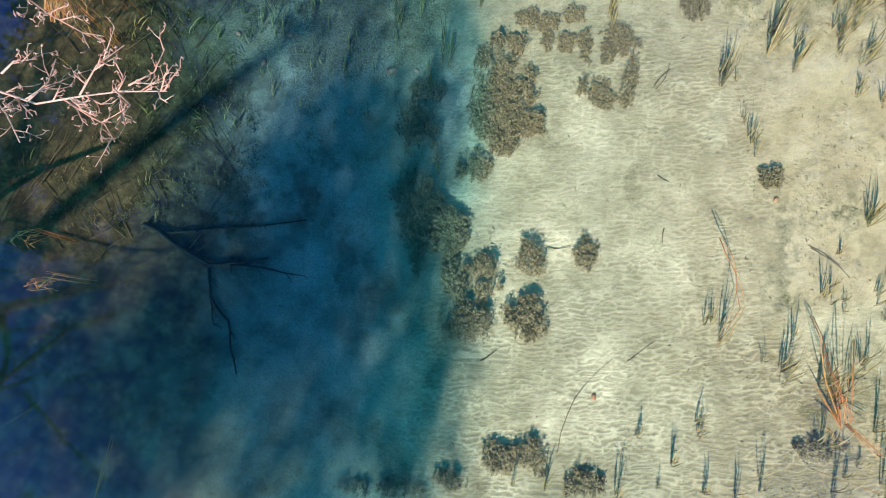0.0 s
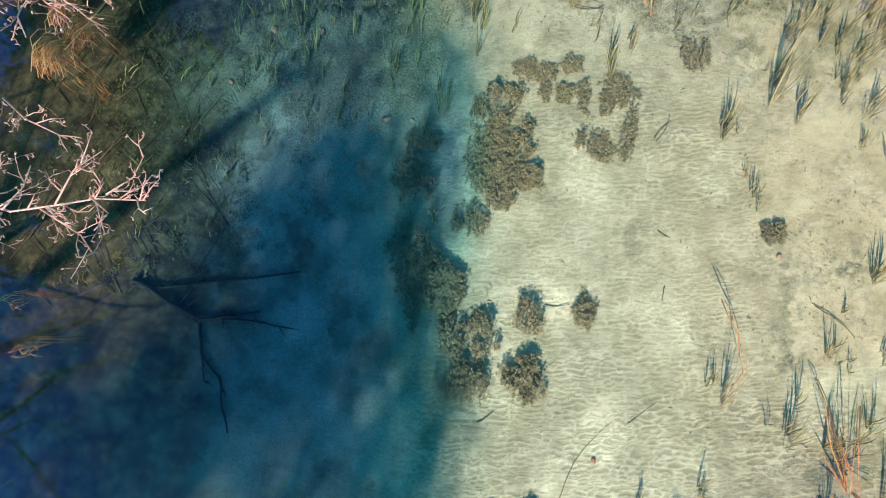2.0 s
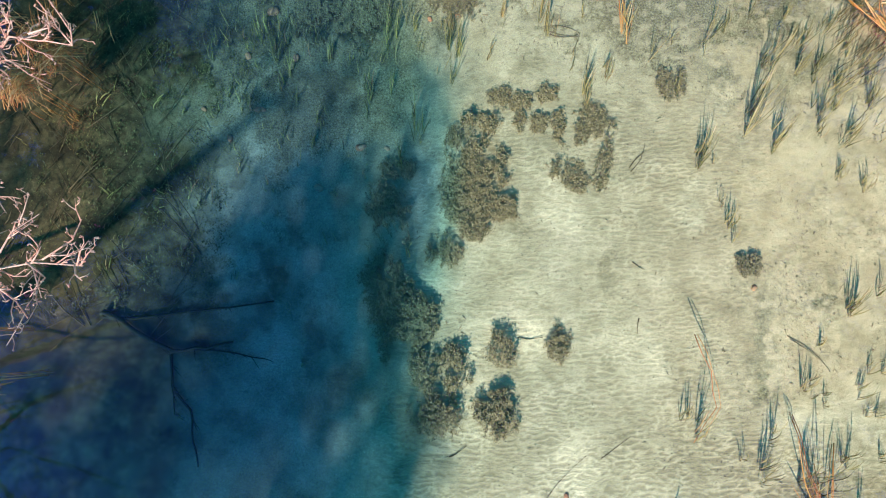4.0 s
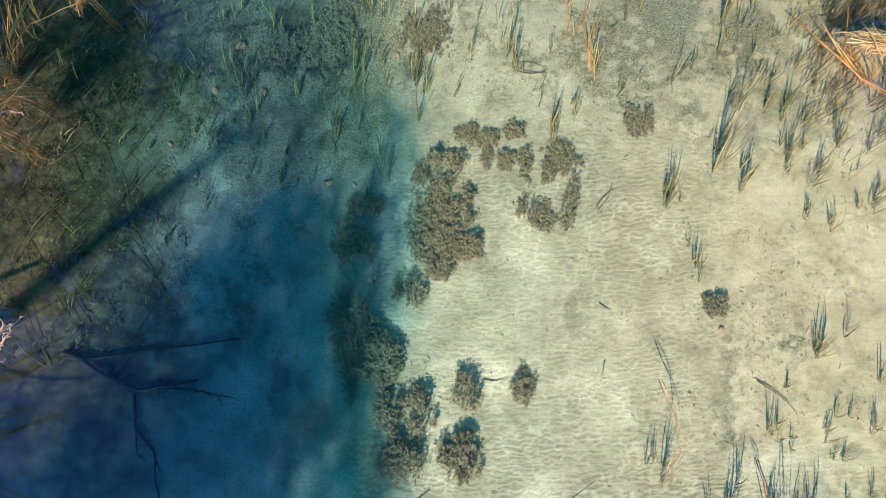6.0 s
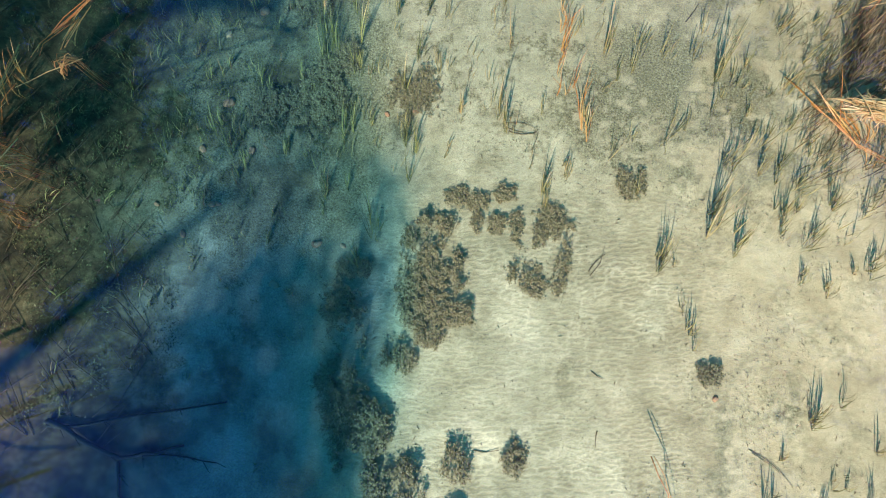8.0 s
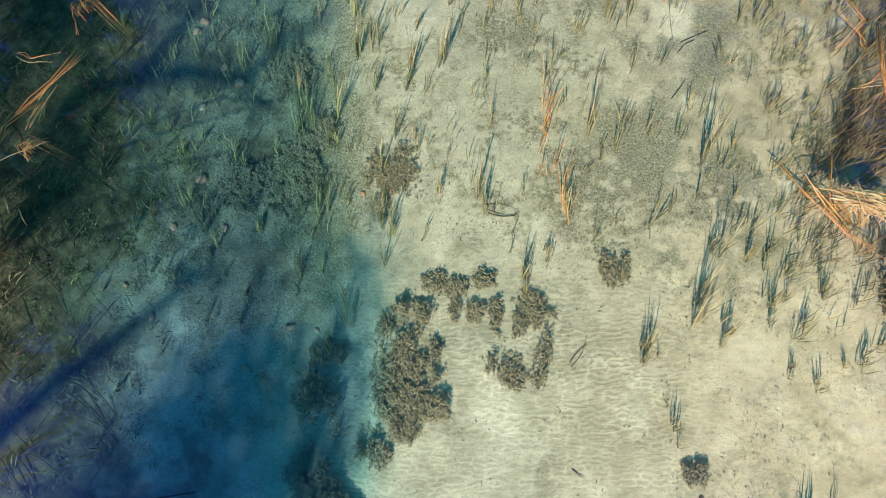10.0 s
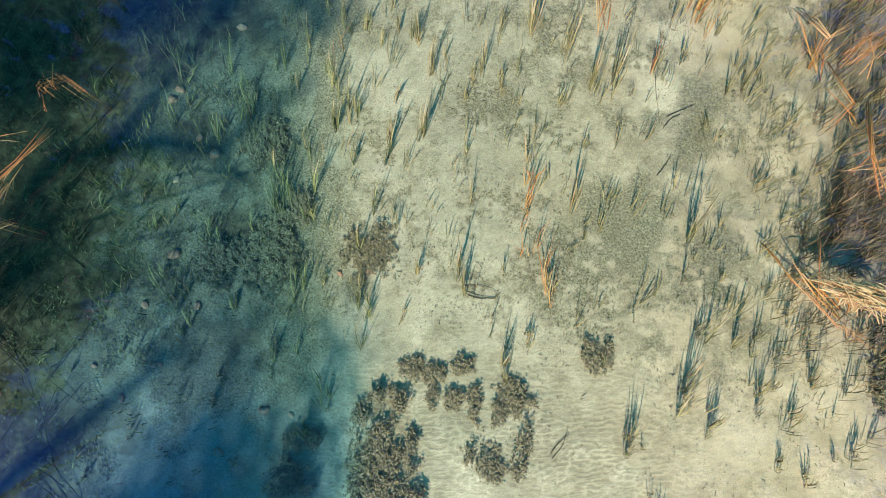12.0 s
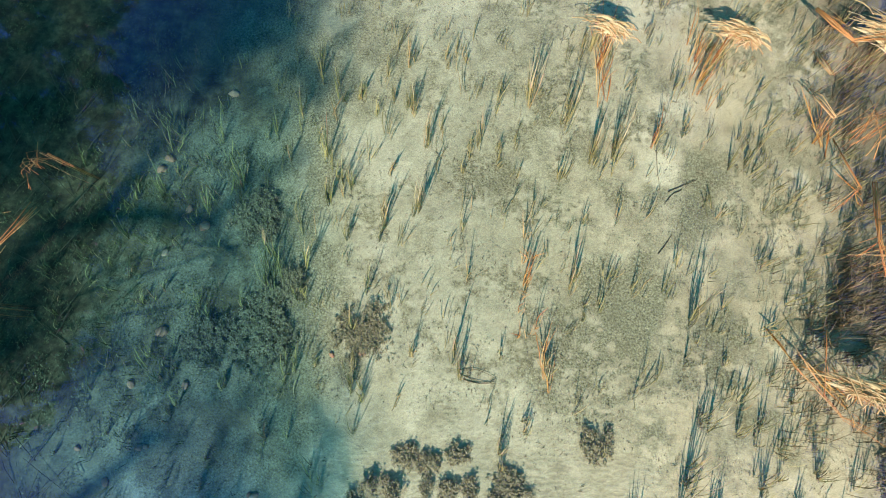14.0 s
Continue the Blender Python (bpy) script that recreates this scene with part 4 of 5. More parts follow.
for _ in range(30):
    reed_clump(SPREAD.uniform(0.3, 4.9), 8.4 - 4.2 * SPREAD.random() ** 1.3, SPREAD.uniform(0.04, 0.2), SPREAD.uniform(0.28, 0.7), SPREAD.randint(3, 6), BLADES, "tuft of olive-brown reed blades trailing in the current")
for _ in range(22):
    y = SPREAD.uniform(-2.2, 0.4)
    x = SPREAD.uniform(4.0, 5.2)
    reed_clump(x, y, SPREAD.uniform(-0.1, 0.15), SPREAD.uniform(0.2, 0.5), SPREAD.randint(3, 7), BLADES, "tuft of olive-brown reed blades by the bank")


def dead_stalks():
    """Thin dark rods crosswise over the muddy shelf: dead stems, and shadow lines of stems above."""
    rng, verts, faces = random.Random(31), [], []
    for _ in range(230):
        x, y = rng.uniform(-4.7, -2.7), rng.uniform(0.4, 7.4)
        # most slant up to the right, as the stem shadows they imitate
        a = radians(rng.gauss(52, 9) if rng.random() < 0.7 else rng.gauss(128, 12))
        half, lift = rng.uniform(0.1, 0.38), rng.uniform(0.01, 0.12)
        pts = []
        for t in (-1, -0.3, 0.4, 1):
            px, py = x + math.cos(a) * half * t + rng.gauss(0, 0.008), y + math.sin(a) * half * t + rng.gauss(0, 0.008)
            pts.append(Vector((px, py, bed_at(px, py) + 0.006 + lift * (t + 1) / 2)))
        r = rng.uniform(0.0028, 0.0065)
        tube(verts, faces, pts, [r, r, 0.8 * r, 0.5 * r], 4)
    tagged(new("dead_stalks", mesh_from("dead_stalks", verts, faces, STICK)), "thin dark rods over the muddy shelf, for dead reed stalks and stem shadows", "reed", kind="stuff")


dead_stalks()


def stalk_bundle(n, path, mat, seed):
    """Broken dry stems that follow one bent path, out of the water."""
    rng = random.Random(seed)
    a = Vector(path[0])
    thing = new("broken_reeds")
    thing.location = a
    tagged(thing, "broken dry orange reed stems bent over above the water", "reed", "broken reeds", "thing")
    for k in range(n):
        off = Vector((rng.gauss(0, 0.03), rng.gauss(0, 0.03), rng.gauss(0, 0.012))) * (n > 1)
        pts, r = [], rng.uniform(0.0026, 0.005)
        for q in range(len(path) - 1):
            p0, p1 = Vector(path[q]), Vector(path[q + 1])
            for s in (0.0, 0.5) + ((1.0,) if q == len(path) - 2 else ()):
                pts.append(p0.lerp(p1, s * rng.uniform(0.85, 1.0)) + off * (0.4 + s) + Vector((rng.gauss(0, 0.006), rng.gauss(0, 0.006), 0)) - a)
        verts, faces = [], []
        tube(verts, faces, pts, [r * (1 - 0.5 * i / len(pts)) for i in range(len(pts))], 5)
        part("stem", mesh_from("stem", verts, faces, mat), thing)


STALKS_A = [
    (3, [(4.54, 4.38, 0.02), (4.75, 3.97, 0.12), (5.07, 3.56, 0.15), (5.45, 3.34, 0.1)]), (1, [(4.94, 4.38, 0.25), (4.93, 4.03, 0.2), (4.98, 3.7, 0.1)]), (5, [(5.42, 6.37, 0.08), (5.35, 5.77, 0.33), (5.34, 5.59, 0.03)]), (6, [(5.77, 5.9, 0.1), (5.5, 5.25, 0.3), (5.73, 4.88, 0.15)]), (3, [(5.5, 5.25, 0.3), (5.45, 5.07, 0.05)]), (2, [(5.1, 4.5, 0.05), (4.94, 3.79, 0.2)]),
]
STALKS_B = [
    (8, [(3.02, 7.27, -0.06), (3.09, 7.52, 0.28)]), (12, [(4.16, 7.13, -0.06), (4.37, 7.56, 0.25)]), (8, [(5.29, 7.8, 0.2), (5.52, 7.35, 0.3), (5.9, 7.41, 0.3)]), (4, [(5.26, 7.34, 0.15), (5.24, 6.97, 0.3), (5.51, 7.23, 0.3)]), (4, [(5.19, 6.91, 0.1), (5.24, 6.51, 0.27), (5.66, 6.76, 0.2)]),
    (4, [(5.33, 6.37, -0.05), (5.24, 6.51, 0.27)]),
]
STALKS_C = [
    (3, [(3.72, -0.34, 0.02), (3.72, -0.8, 0.15), (3.92, -1.41, 0.1)]), (3, [(3.96, -0.53, 0.2), (3.92, -1.41, 0.1)]), (2, [(3.86, -0.81, 0.1), (3.93, -1.42, 0.1)]), (5, [(3.9, -1.38, 0.1), (4.18, -1.68, 0.2)]), (2, [(3.71, -1.42, 0.1), (3.93, -1.6, 0.1)]),
    (2, [(2.74, 0.47, 0.2), (2.88, 0.12, 0.17), (2.97, -0.25, 0.1), (2.84, -0.6, -0.07)]), (1, [(3.55, -1.83, 0.05), (4.26, -2.06, 0.1)]),
]
STALKS_D = [
    (4, [(-3.46, 3.57, 0.5), (-3.94, 3.09, 0.45)]), (3, [(-3.69, 3.43, 0.4), (-3.89, 3.09, 0.4)]), (5, [(-3.92, 3.97, 0.4), (-3.72, 4.65, 0.35)]), (4, [(-3.09, 4.9, 0.4), (-3.27, 4.68, 0.35)]), (3, [(-3.26, 4.96, 0.3), (-3.52, 4.66, 0.35), (-3.6, 4.54, 0.3)]),
    (1, [(-3.12, 4.52, 0.3), (-3.48, 4.37, 0.3), (-3.86, 4.18, 0.3)]), (6, [(-3.48, 4.83, 0.3), (-3.13, 5.17, 0.32), (-2.84, 5.58, 0.3)]), (2, [(-3.46, 4.71, 0.2), (-3.12, 5.1, 0.3)]),
]
STALKS_E = [
    (3, [(-3.57, 5.49, 0.3), (-3.38, 5.41, 0.33), (-3.07, 5.42, 0.35)]), (2, [(-2.95, 5.87, 0.35), (-2.98, 5.72, 0.3)]), (1, [(-2.81, 6.18, 0.4), (-2.74, 5.93, 0.43)]), (2, [(-3.63, -2.19, 0.1), (-3.24, -1.43, 0.35)]), (1, [(-4.47, -1.43, 0.3), (-4.04, -1.16, 0.3)]),
    (1, [(-3.63, 3.98, 0.2), (-3.66, 3.81, 0.1)]), (1, [(-3.44, 3.82, 0.2), (-3.45, 3.64, 0.1)]), (1, [(-3.5, 3.91, 0.3), (-3.52, 3.76, 0.2)]),
]
for k, (n, path) in enumerate(STALKS_A + STALKS_B + STALKS_C + STALKS_D + STALKS_E):
    stalk_bundle(n, path, DRY_REED, 400 + k)


def reed_mat(x, y, z, r, n, mat, seed, label):
    """A heap of snapped reed stems caught on the stubs that stand under it."""
    rng = random.Random(seed)
    thing = new("reed_mat")
    thing.location = (x, y, bed_at(x, y))
    tagged(thing, label, "reed", "heaps of broken reeds", "thing")
    low, lie = z - bed_at(x, y), rng.uniform(2.5, 2.85) if mat is PALE_REED else rng.uniform(0.3, 1.2)
    for k in range(n + 5):
        verts, faces = [], []
        if k >= n:
            f = Vector((rng.uniform(-r, r) * 0.5, rng.uniform(-r, r) * 0.5, -0.02))
            pts = [f, f + Vector((0.01, 0.03, low * 0.5)), f + Vector((0.02, 0.07, low))]
        else:
            a = lie + rng.gauss(0, 0.2 if mat is PALE_REED else 0.22) if rng.random() < 0.8 else rng.uniform(0, math.pi)
            d = Vector((math.cos(a), math.sin(a), rng.uniform(-0.15, 0.15))) * (rng.uniform(0.2, 0.75) if mat is PALE_REED else rng.uniform(0.4, 1.1)) * r
            c = Vector((rng.gauss(0, r * 0.38), rng.gauss(0, r * 0.26), low + rng.gauss(0, 0.03)))
            if mat is PALE_REED:
                c = Matrix.Rotation(lie, 3, "Z") @ Vector((rng.gauss(0, r * 0.42), rng.gauss(0, r * 0.17), low + rng.gauss(0, 0.02)))
            flat = 0.3 if mat is PALE_REED else 1.0
            bow = Vector((rng.gauss(0, 0.03), rng.gauss(0, 0.03), 0.04)) * flat
            pts = [c - d - Vector((0, 0, 0.05 * flat)), c - d * 0.35 + bow, c + d * 0.3 + bow, c + d - Vector((0, 0, 0.06 * flat))]
        w = rng.uniform(0.002, 0.0065) if mat is PALE_REED and k < n else rng.uniform(0.0018, 0.0042)
        tube(verts, faces, pts, [w * (1 - 0.15 * i) for i in range(len(pts))], 5)
        part("stem", mesh_from("stem", verts, faces, mat), thing)
    if mat is PALE_REED:
        for k in range(46):
            a = lie + rng.gauss(0, 0.16)
            way, wide = Vector((math.cos(a), math.sin(a), 0)), rng.uniform(0.008, 0.02)
            side = Vector((-way.y, way.x, rng.uniform(-0.4, 0.4))) * wide
            c = Matrix.Rotation(lie, 3, "Z") @ Vector((rng.gauss(0, r * 0.45), rng.gauss(0, r * 0.2), low + rng.gauss(0.01, 0.02)))
            half, verts, faces = rng.uniform(0.3, 0.75) * r, [], []
            for q in range(5):
                s = q / 2 - 1
                p = c + way * half * s - Vector((0, 0, 0.05 * s * s))
                w = side * (1 - 0.8 * abs(s) ** 2)
                verts += [p - w, p + Vector((0, 0, wide * 0.3)), p + w]
            for q in range(4):
                faces += [(3 * q, 3 * q + 1, 3 * q + 4, 3 * q + 3), (3 * q + 1, 3 * q + 2, 3 * q + 5, 3 * q + 4), (3 * q + 2, 3 * q, 3 * q + 3, 3 * q + 5)]
            part("leaf", mesh_from("leaf", verts, faces, mat, False), thing)


for k, (x, y, z, r, n, pale) in enumerate([(5.22, 3.84, 0.3, 0.27, 260, 1), (3.05, 7.52, 0.28, 0.2, 120, 1), (4.42, 7.45, 0.26, 0.22, 140, 1), (6.0, 7.4, 0.28, 0.32, 170, 1), (5.75, 6.5, 0.25, 0.3, 22, 0),
                                           (5.9, 5.2, 0.25, 0.35, 26, 0), (-4.05, 2.98, 0.45, 0.2, 100, 0), (-3.8, 3.3, 0.42, 0.2, 70, 0), (-3.3, 4.47, 0.3, 0.13, 16, 0), (-4.0, 3.5, 0.42, 0.18, 50, 0),
                                           (-2.77, 5.95, 0.42, 0.12, 9, 0), (-4.0, 0.0, 0.45, 0.12, 14, 0), (-4.25, 0.45, 0.4, 0.12, 10, 0), (-4.4, 3.7, 0.45, 0.25, 24, 0)]):
    reed_mat(x, y, z, r, n, PALE_REED if pale else DRY_REED, 500 + k, "heap of pale snapped reed stems above the water" if pale else "tuft of dry orange sedge stems above the water")


# ---------------------------------------------------------------- water weed
def weed_patch(lobes, seed, tall=0.1, thin=0.0):
    """A bush of weed over some round lobes: many thin stems bent by the current, each with small leaves."""
    rng = np.random.RandomState(seed)
    lobes = np.array(lobes, float)
    cx, cy = lobes[:, 0].mean(), lobes[:, 1].mean()
    thing = new("weed_patch")
    thing.location = (cx, cy, bed_at(cx, cy))
    tagged(thing, "low olive-brown water weed bush growing on the sand", "water weed", "weed patches", "thing")
    lo, hi = (lobes[:, :2] - lobes[:, 2:] * 1.3).min(0), (lobes[:, :2] + lobes[:, 2:] * 1.3).max(0)
    n = int(1900 * np.prod(hi - lo)) + 60
    x, y = rng.uniform(lo[0], hi[0], n), rng.uniform(lo[1], hi[1], n)
    fill = np.max([1 - ((x - a) / (1.12 * c)) ** 2 - ((y - b) / (1.12 * d)) ** 2 for a, b, c, d in lobes], axis=0)
    keep = (fill > -0.5) & (np.minimum(fill, 0.75) + 1.5 * (value_noise(x * 1.6, y, 0.2, 7, 2) - 0.5) + 1.3 * (value_noise(x * 1.8, y, 0.055, 8, 2) - 0.5) > 0.14 + thin + 0.4 * rng.rand(n))
    x, y, fill = x[keep], y[keep], np.clip(fill[keep], 0.05, 1)
    n = len(x)
    h = tall * (0.4 + 0.6 * np.sqrt(fill)) * (0.45 + 0.9 * value_noise(x, y, 0.12, 9, 2)) + rng.uniform(-0.008, 0.012, n)
    base = np.array([cx, cy, bed_at(cx, cy)])
    foot = np.stack([x, y - 0.3 * h, bed_height(x, y) - 0.005], 1) - base
    tip = foot + np.stack([rng.normal(size=n) * 0.018, 0.28 * h + rng.normal(size=n) * 0.015, h], 1)
    mid = (foot + tip) / 2 + np.stack([0 * h, -0.08 * h, 0.1 * h], 1)
    ring = np.array([(math.cos(k * 2.094), math.sin(k * 2.094), 0) for k in range(3)])
    co = np.concatenate([(p[:, None, :] + ring[None] * r)[:, None] for p, r in ((foot, 0.0032), (mid, 0.0026), (tip, 0.0014))], 1)
    sides = [(3 * k + j, 3 * k + (j + 1) % 3, 3 * k + 3 + (j + 1) % 3, 3 * k + 3 + j) for k in range(2) for j in range(3)]
    faces = (np.arange(n)[:, None, None] * 9 + np.array(sides)[None]).reshape(-1, 4)
    part("stems", mesh_from("stems", co.reshape(-1, 3).tolist(), faces.tolist(), WEED_STEM), thing)
    each = 10
    m = n * each
    s = (1.06 - 0.62 * rng.rand(m) ** 1.7)[:, None]
    p = np.repeat(foot, each, 0) * (1 - s) + np.repeat(tip, each, 0) * s + rng.normal(size=(m, 3)) * [0.012, 0.013, 0.004]
    u = np.stack([0.6 * rng.normal(size=m), rng.normal(size=m) + 0.35, 0.25 * rng.normal(size=m)], 1)
    u /= np.linalg.norm(u, axis=1)[:, None]
    up = np.stack([0.2 * rng.normal(size=m) - 0.2, 0.2 * rng.normal(size=m) - 0.55, np.ones(m)], 1)
    v = np.cross(up, u)
    v /= np.linalg.norm(v, axis=1)[:, None]
    size = rng.uniform(0.007, 0.015, (m, 1))
    u, v = u * size, v * size * 0.45
    co = np.stack([p - u, p + v, p + u, p - v], 1).reshape(-1, 3)
    part("leaves", mesh_from("leaves", co.tolist(), np.arange(m * 4).reshape(-1, 4).tolist(), WEED_LEAF, False), thing)


BIG_WEED = [
    (0.55, 2.78, 0.14, 0.15), (0.77, 2.77, 0.09, 0.12), (0.36, 2.52, 0.11, 0.21), (0.61, 2.45, 0.2, 0.13), (0.39, 2.13, 0.17, 0.27), (0.61, 2.11, 0.21, 0.27), (0.87, 2.22, 0.13, 0.25), (0.43, 1.86, 0.19, 0.2),
    (0.75, 1.81, 0.22, 0.14), (0.97, 1.83, 0.09, 0.14), (0.58, 1.59, 0.2, 0.14), (0.26, 1.36, 0.18, 0.18),
]
WEED_RING = [
    (1.87, 2.89, 0.13, 0.14), (1.99, 2.73, 0.16, 0.18), (1.77, 2.62, 0.07, 0.18), (2.03, 2.43, 0.11, 0.18), (1.97, 2.18, 0.08, 0.16), (1.62, 2.23, 0.17, 0.16), (1.73, 2.08, 0.12, 0.15),
]
weed_patch(BIG_WEED, 200, 0.11, 0.04)
weed_patch(WEED_RING, 201, 0.06, 0.08)
for n, (x, y, rx, ry, thin) in enumerate([(0.91, 3.07, 0.13, 0.11, 0.1), (1.13, 3.02, 0.12, 0.1, 0.2), (1.11, 2.76, 0.05, 0.14, 0.15), (1.44, 3.1, 0.11, 0.1, 0.1), (1.36, 2.78, 0.13, 0.11, 0.1), (1.54, 2.71, 0.07, 0.19, 0.1), (2.83, 3.2, 0.15, 0.2, 0.0), (3.53, 1.18, 0.12, 0.11, 0.0)]):
    weed_patch([(x, y, rx, ry)], 210 + n, 0.06, thin)
# upright bushes beside the deep water
for n, lobes in enumerate([[(0.86, 0.3, 0.14, 0.2)], [(1.45, 0.31, 0.12, 0.19)], [(0.4, 0.08, 0.16, 0.22)], [(0.8, -0.38, 0.22, 0.24)], [(0.19, -0.42, 0.26, 0.22), (0.01, 0.08, 0.16, 0.3)],
                           [(-0.33, 0.63, 0.32, 0.44), (0.02, 0.5, 0.17, 0.3)], [(-0.37, 1.73, 0.29, 0.47)], [(-0.4, 1.14, 0.31, 0.32)]]):
    weed_patch(lobes, 230 + n, 0.15 if n != 1 else 0.08, 0.14 if n == 1 else 0.2 if n == 5 else 0.3 if n > 5 else 0.0)
WEEDS_B = [
    (0.47, -1.82, 0.17, 0.16), (0.82, -1.78, 0.17, 0.19), (1.34, -2.07, 0.26, 0.12), (-0.83, 5.55, 0.3, 0.31), (5.62, 2.95, 0.15, 0.23), (-0.24, 2.3, 0.26, 0.14), (3.75, -1.7, 0.31, 0.11),
    (-0.58, -2.16, 0.29, 0.1), (-1.05, -2.17, 0.23, 0.08), (-0.05, -2.02, 0.17, 0.11),
]
for n, lobe in enumerate(WEEDS_B):
    weed_patch([lobe], 250 + n, 0.09, 0.1)
weed_patch([(-0.61, 4.32, 0.3, 0.5), (-0.38, 4.83, 0.16, 0.2)], 270, 0.09)
weed_patch([(-1.25, 4.18, 0.35, 0.28)], 271, 0.08, 0.1)
weed_patch([(0.42, 4.32, 0.3, 0.37)], 272, 0.05, 0.3)


def moss(name, count, place, mat, label, seed, tall=0.03, size=1.0):
    """Low fluffy clumps of moss and algae strewn over the bed, joined into one mesh."""
    rng = np.random.RandomState(seed)
    verts, faces = [], []
    x, y = place(rng, count)
    keep = (value_noise(x, y, 0.55, 33, 3) > 0.46) & ((x < -2.35) | (y > 2.9))
    for cx, cy in zip(x[keep], y[keep]):
        n, r = rng.randint(10, 34), rng.uniform(0.02, 0.07)
        c = np.stack([cx + rng.normal(size=n) * r, cy + rng.normal(size=n) * r * 1.3, np.zeros(n)], 1)
        c[:, 2] = bed_height(c[:, 0], c[:, 1]) + rng.uniform(0.006, 0.006 + tall, n)
        a, long, wide = rng.uniform(0.4, 2.6, n), rng.uniform(0.006, 0.02, n) * size, rng.uniform(0.003, 0.007, n) * size
        u = np.stack([np.cos(a), np.sin(a), rng.uniform(-0.4, 0.6, n) * size ** 3], 1) * long[:, None]
        v = np.stack([-np.sin(a), np.cos(a), 0.2 * np.ones(n)], 1) * wide[:, None]
        first = len(verts)
        verts += np.stack([c - u, c + v, c + u, c - v], 1).reshape(-1, 3).tolist()
        faces += (np.arange(n * 4).reshape(-1, 4) + first).tolist()
    ob = new(name, mesh_from(name, verts, faces, mat, False))
    tagged(ob, label, "water weed", kind="stuff")


MOSS = plant_material("moss", [(0.0, (0.035, 0.045, 0.018)), (0.5, (0.08, 0.085, 0.035)), (0.85, (0.16, 0.155, 0.06)), (1.0, (0.27, 0.24, 0.10))])
moss("moss", 1700, lambda g, n: (g.uniform(-4.6, -1.0, n) + 0.9 * g.rand(n) ** 3, g.uniform(0.6, 8.4, n)), MOSS, "dark green and olive moss clumps on the shaded bed", 5)
moss("rotten_leaves", 420, lambda g, n: (g.uniform(3.6, 6.2, n), g.uniform(2.6, 8.4, n)), DEBRIS, "small heaps of rotten brown leaf bits on the sand", 7, 0.005, 0.55)


# ---------------------------------------------------------------- stones and sticks
def stone(x, y, r, seed):
    rng = random.Random(seed)
    bm = bmesh.new()
    bmesh.ops.create_icosphere(bm, subdivisions=3, radius=1)
    shift = Vector((rng.uniform(-9, 9), rng.uniform(-9, 9), 0))
    for v in bm.verts:
        v.co *= 1 + 0.3 * noise.noise(v.co * 1.3 + shift) + 0.08 * noise.noise(v.co * 4 + shift)
        v.co.z = v.co.z * 0.55
    for f in bm.faces:
        f.smooth = True
    me = bpy.data.meshes.new("stone")
    bm.to_mesh(me)
    bm.free()
    me.materials.append(STONE)
    ob = new("stone", me)
    ob.matrix_basis = pose(x, y, bed_at(x, y) + r * 0.15, 0, 0, rng.uniform(0, 360)) @ Matrix.Diagonal((r * 1.2, r * 0.85, r, 1))
    tagged(ob, "rounded tan stone lying on the pond bed", "stone", "stones on the bed", "thing")


STONES = [
    (-1.24, 2.11, 0.05), (-2.29, 2.7, 0.04), (-1.97, 3.05, 0.04), (-0.75, 2.57, 0.04), (-2.6, 3.05, 0.03),
    (-2.1, 3.71, 0.04), (-1.44, 5.45, 0.05), (-1.86, 5.14, 0.04), (-1.83, 4.27, 0.05), (-0.7, 2.58, 0.04),
    (-1.99, 6.11, 0.05), (-1.91, 6.24, 0.05), (-1.45, 5.45, 0.05), (-1.63, 5.64, 0.04), (-1.79, 4.27, 0.05),
    (-1.53, 3.7, 0.04), (-1.91, 3.06, 0.03), (0.43, 4.07, 0.03), (0.1, 4.06, 0.03), (-1.23, 7.04, 0.05),
    (1.5, -1.19, 0.03), (3.56, 0.92, 0.03), (-0.71, 2.58, 0.04), (-0.41, 2.55, 0.03),
]
for n, (x, y, r) in enumerate(STONES):
    stone(x, y, r, n)


def stick(x0, y0, x1, y1, seed):
    rng = random.Random(seed)
    a, b = Vector((x0, y0, 0)), Vector((x1, y1, 0))
    side = Vector((-(b - a).y, (b - a).x, 0)) * rng.uniform(-0.12, 0.12)
    verts, faces, pts = [], [], []
    for k in range(7):
        s = k / 6
        p = a.lerp(b, s) + side * math.sin(s * math.pi) + Vector((rng.uniform(-0.005, 0.005), rng.uniform(-0.005, 0.005), 0))
        p.z = bed_at(p.x, p.y) + 0.006 + 0.008 * s
        pts.append(p - a)
    thick = 0.006 if (b - a).length < 0.35 else 0.0036
    tube(verts, faces, pts, [thick * (1 - 0.1 * k) for k in range(7)], 5)
    ob = new("stick", mesh_from("stick", verts, faces, STICK))
    ob.location = a
    tagged(ob, "thin dark dead stick lying on the sand", "stick", "sticks on the bed", "thing")


SLIME = plant_material("slimy_bark", [(0.0, (0.012, 0.02, 0.008)), (1.0, (0.03, 0.04, 0.018))], 0.7, 40)


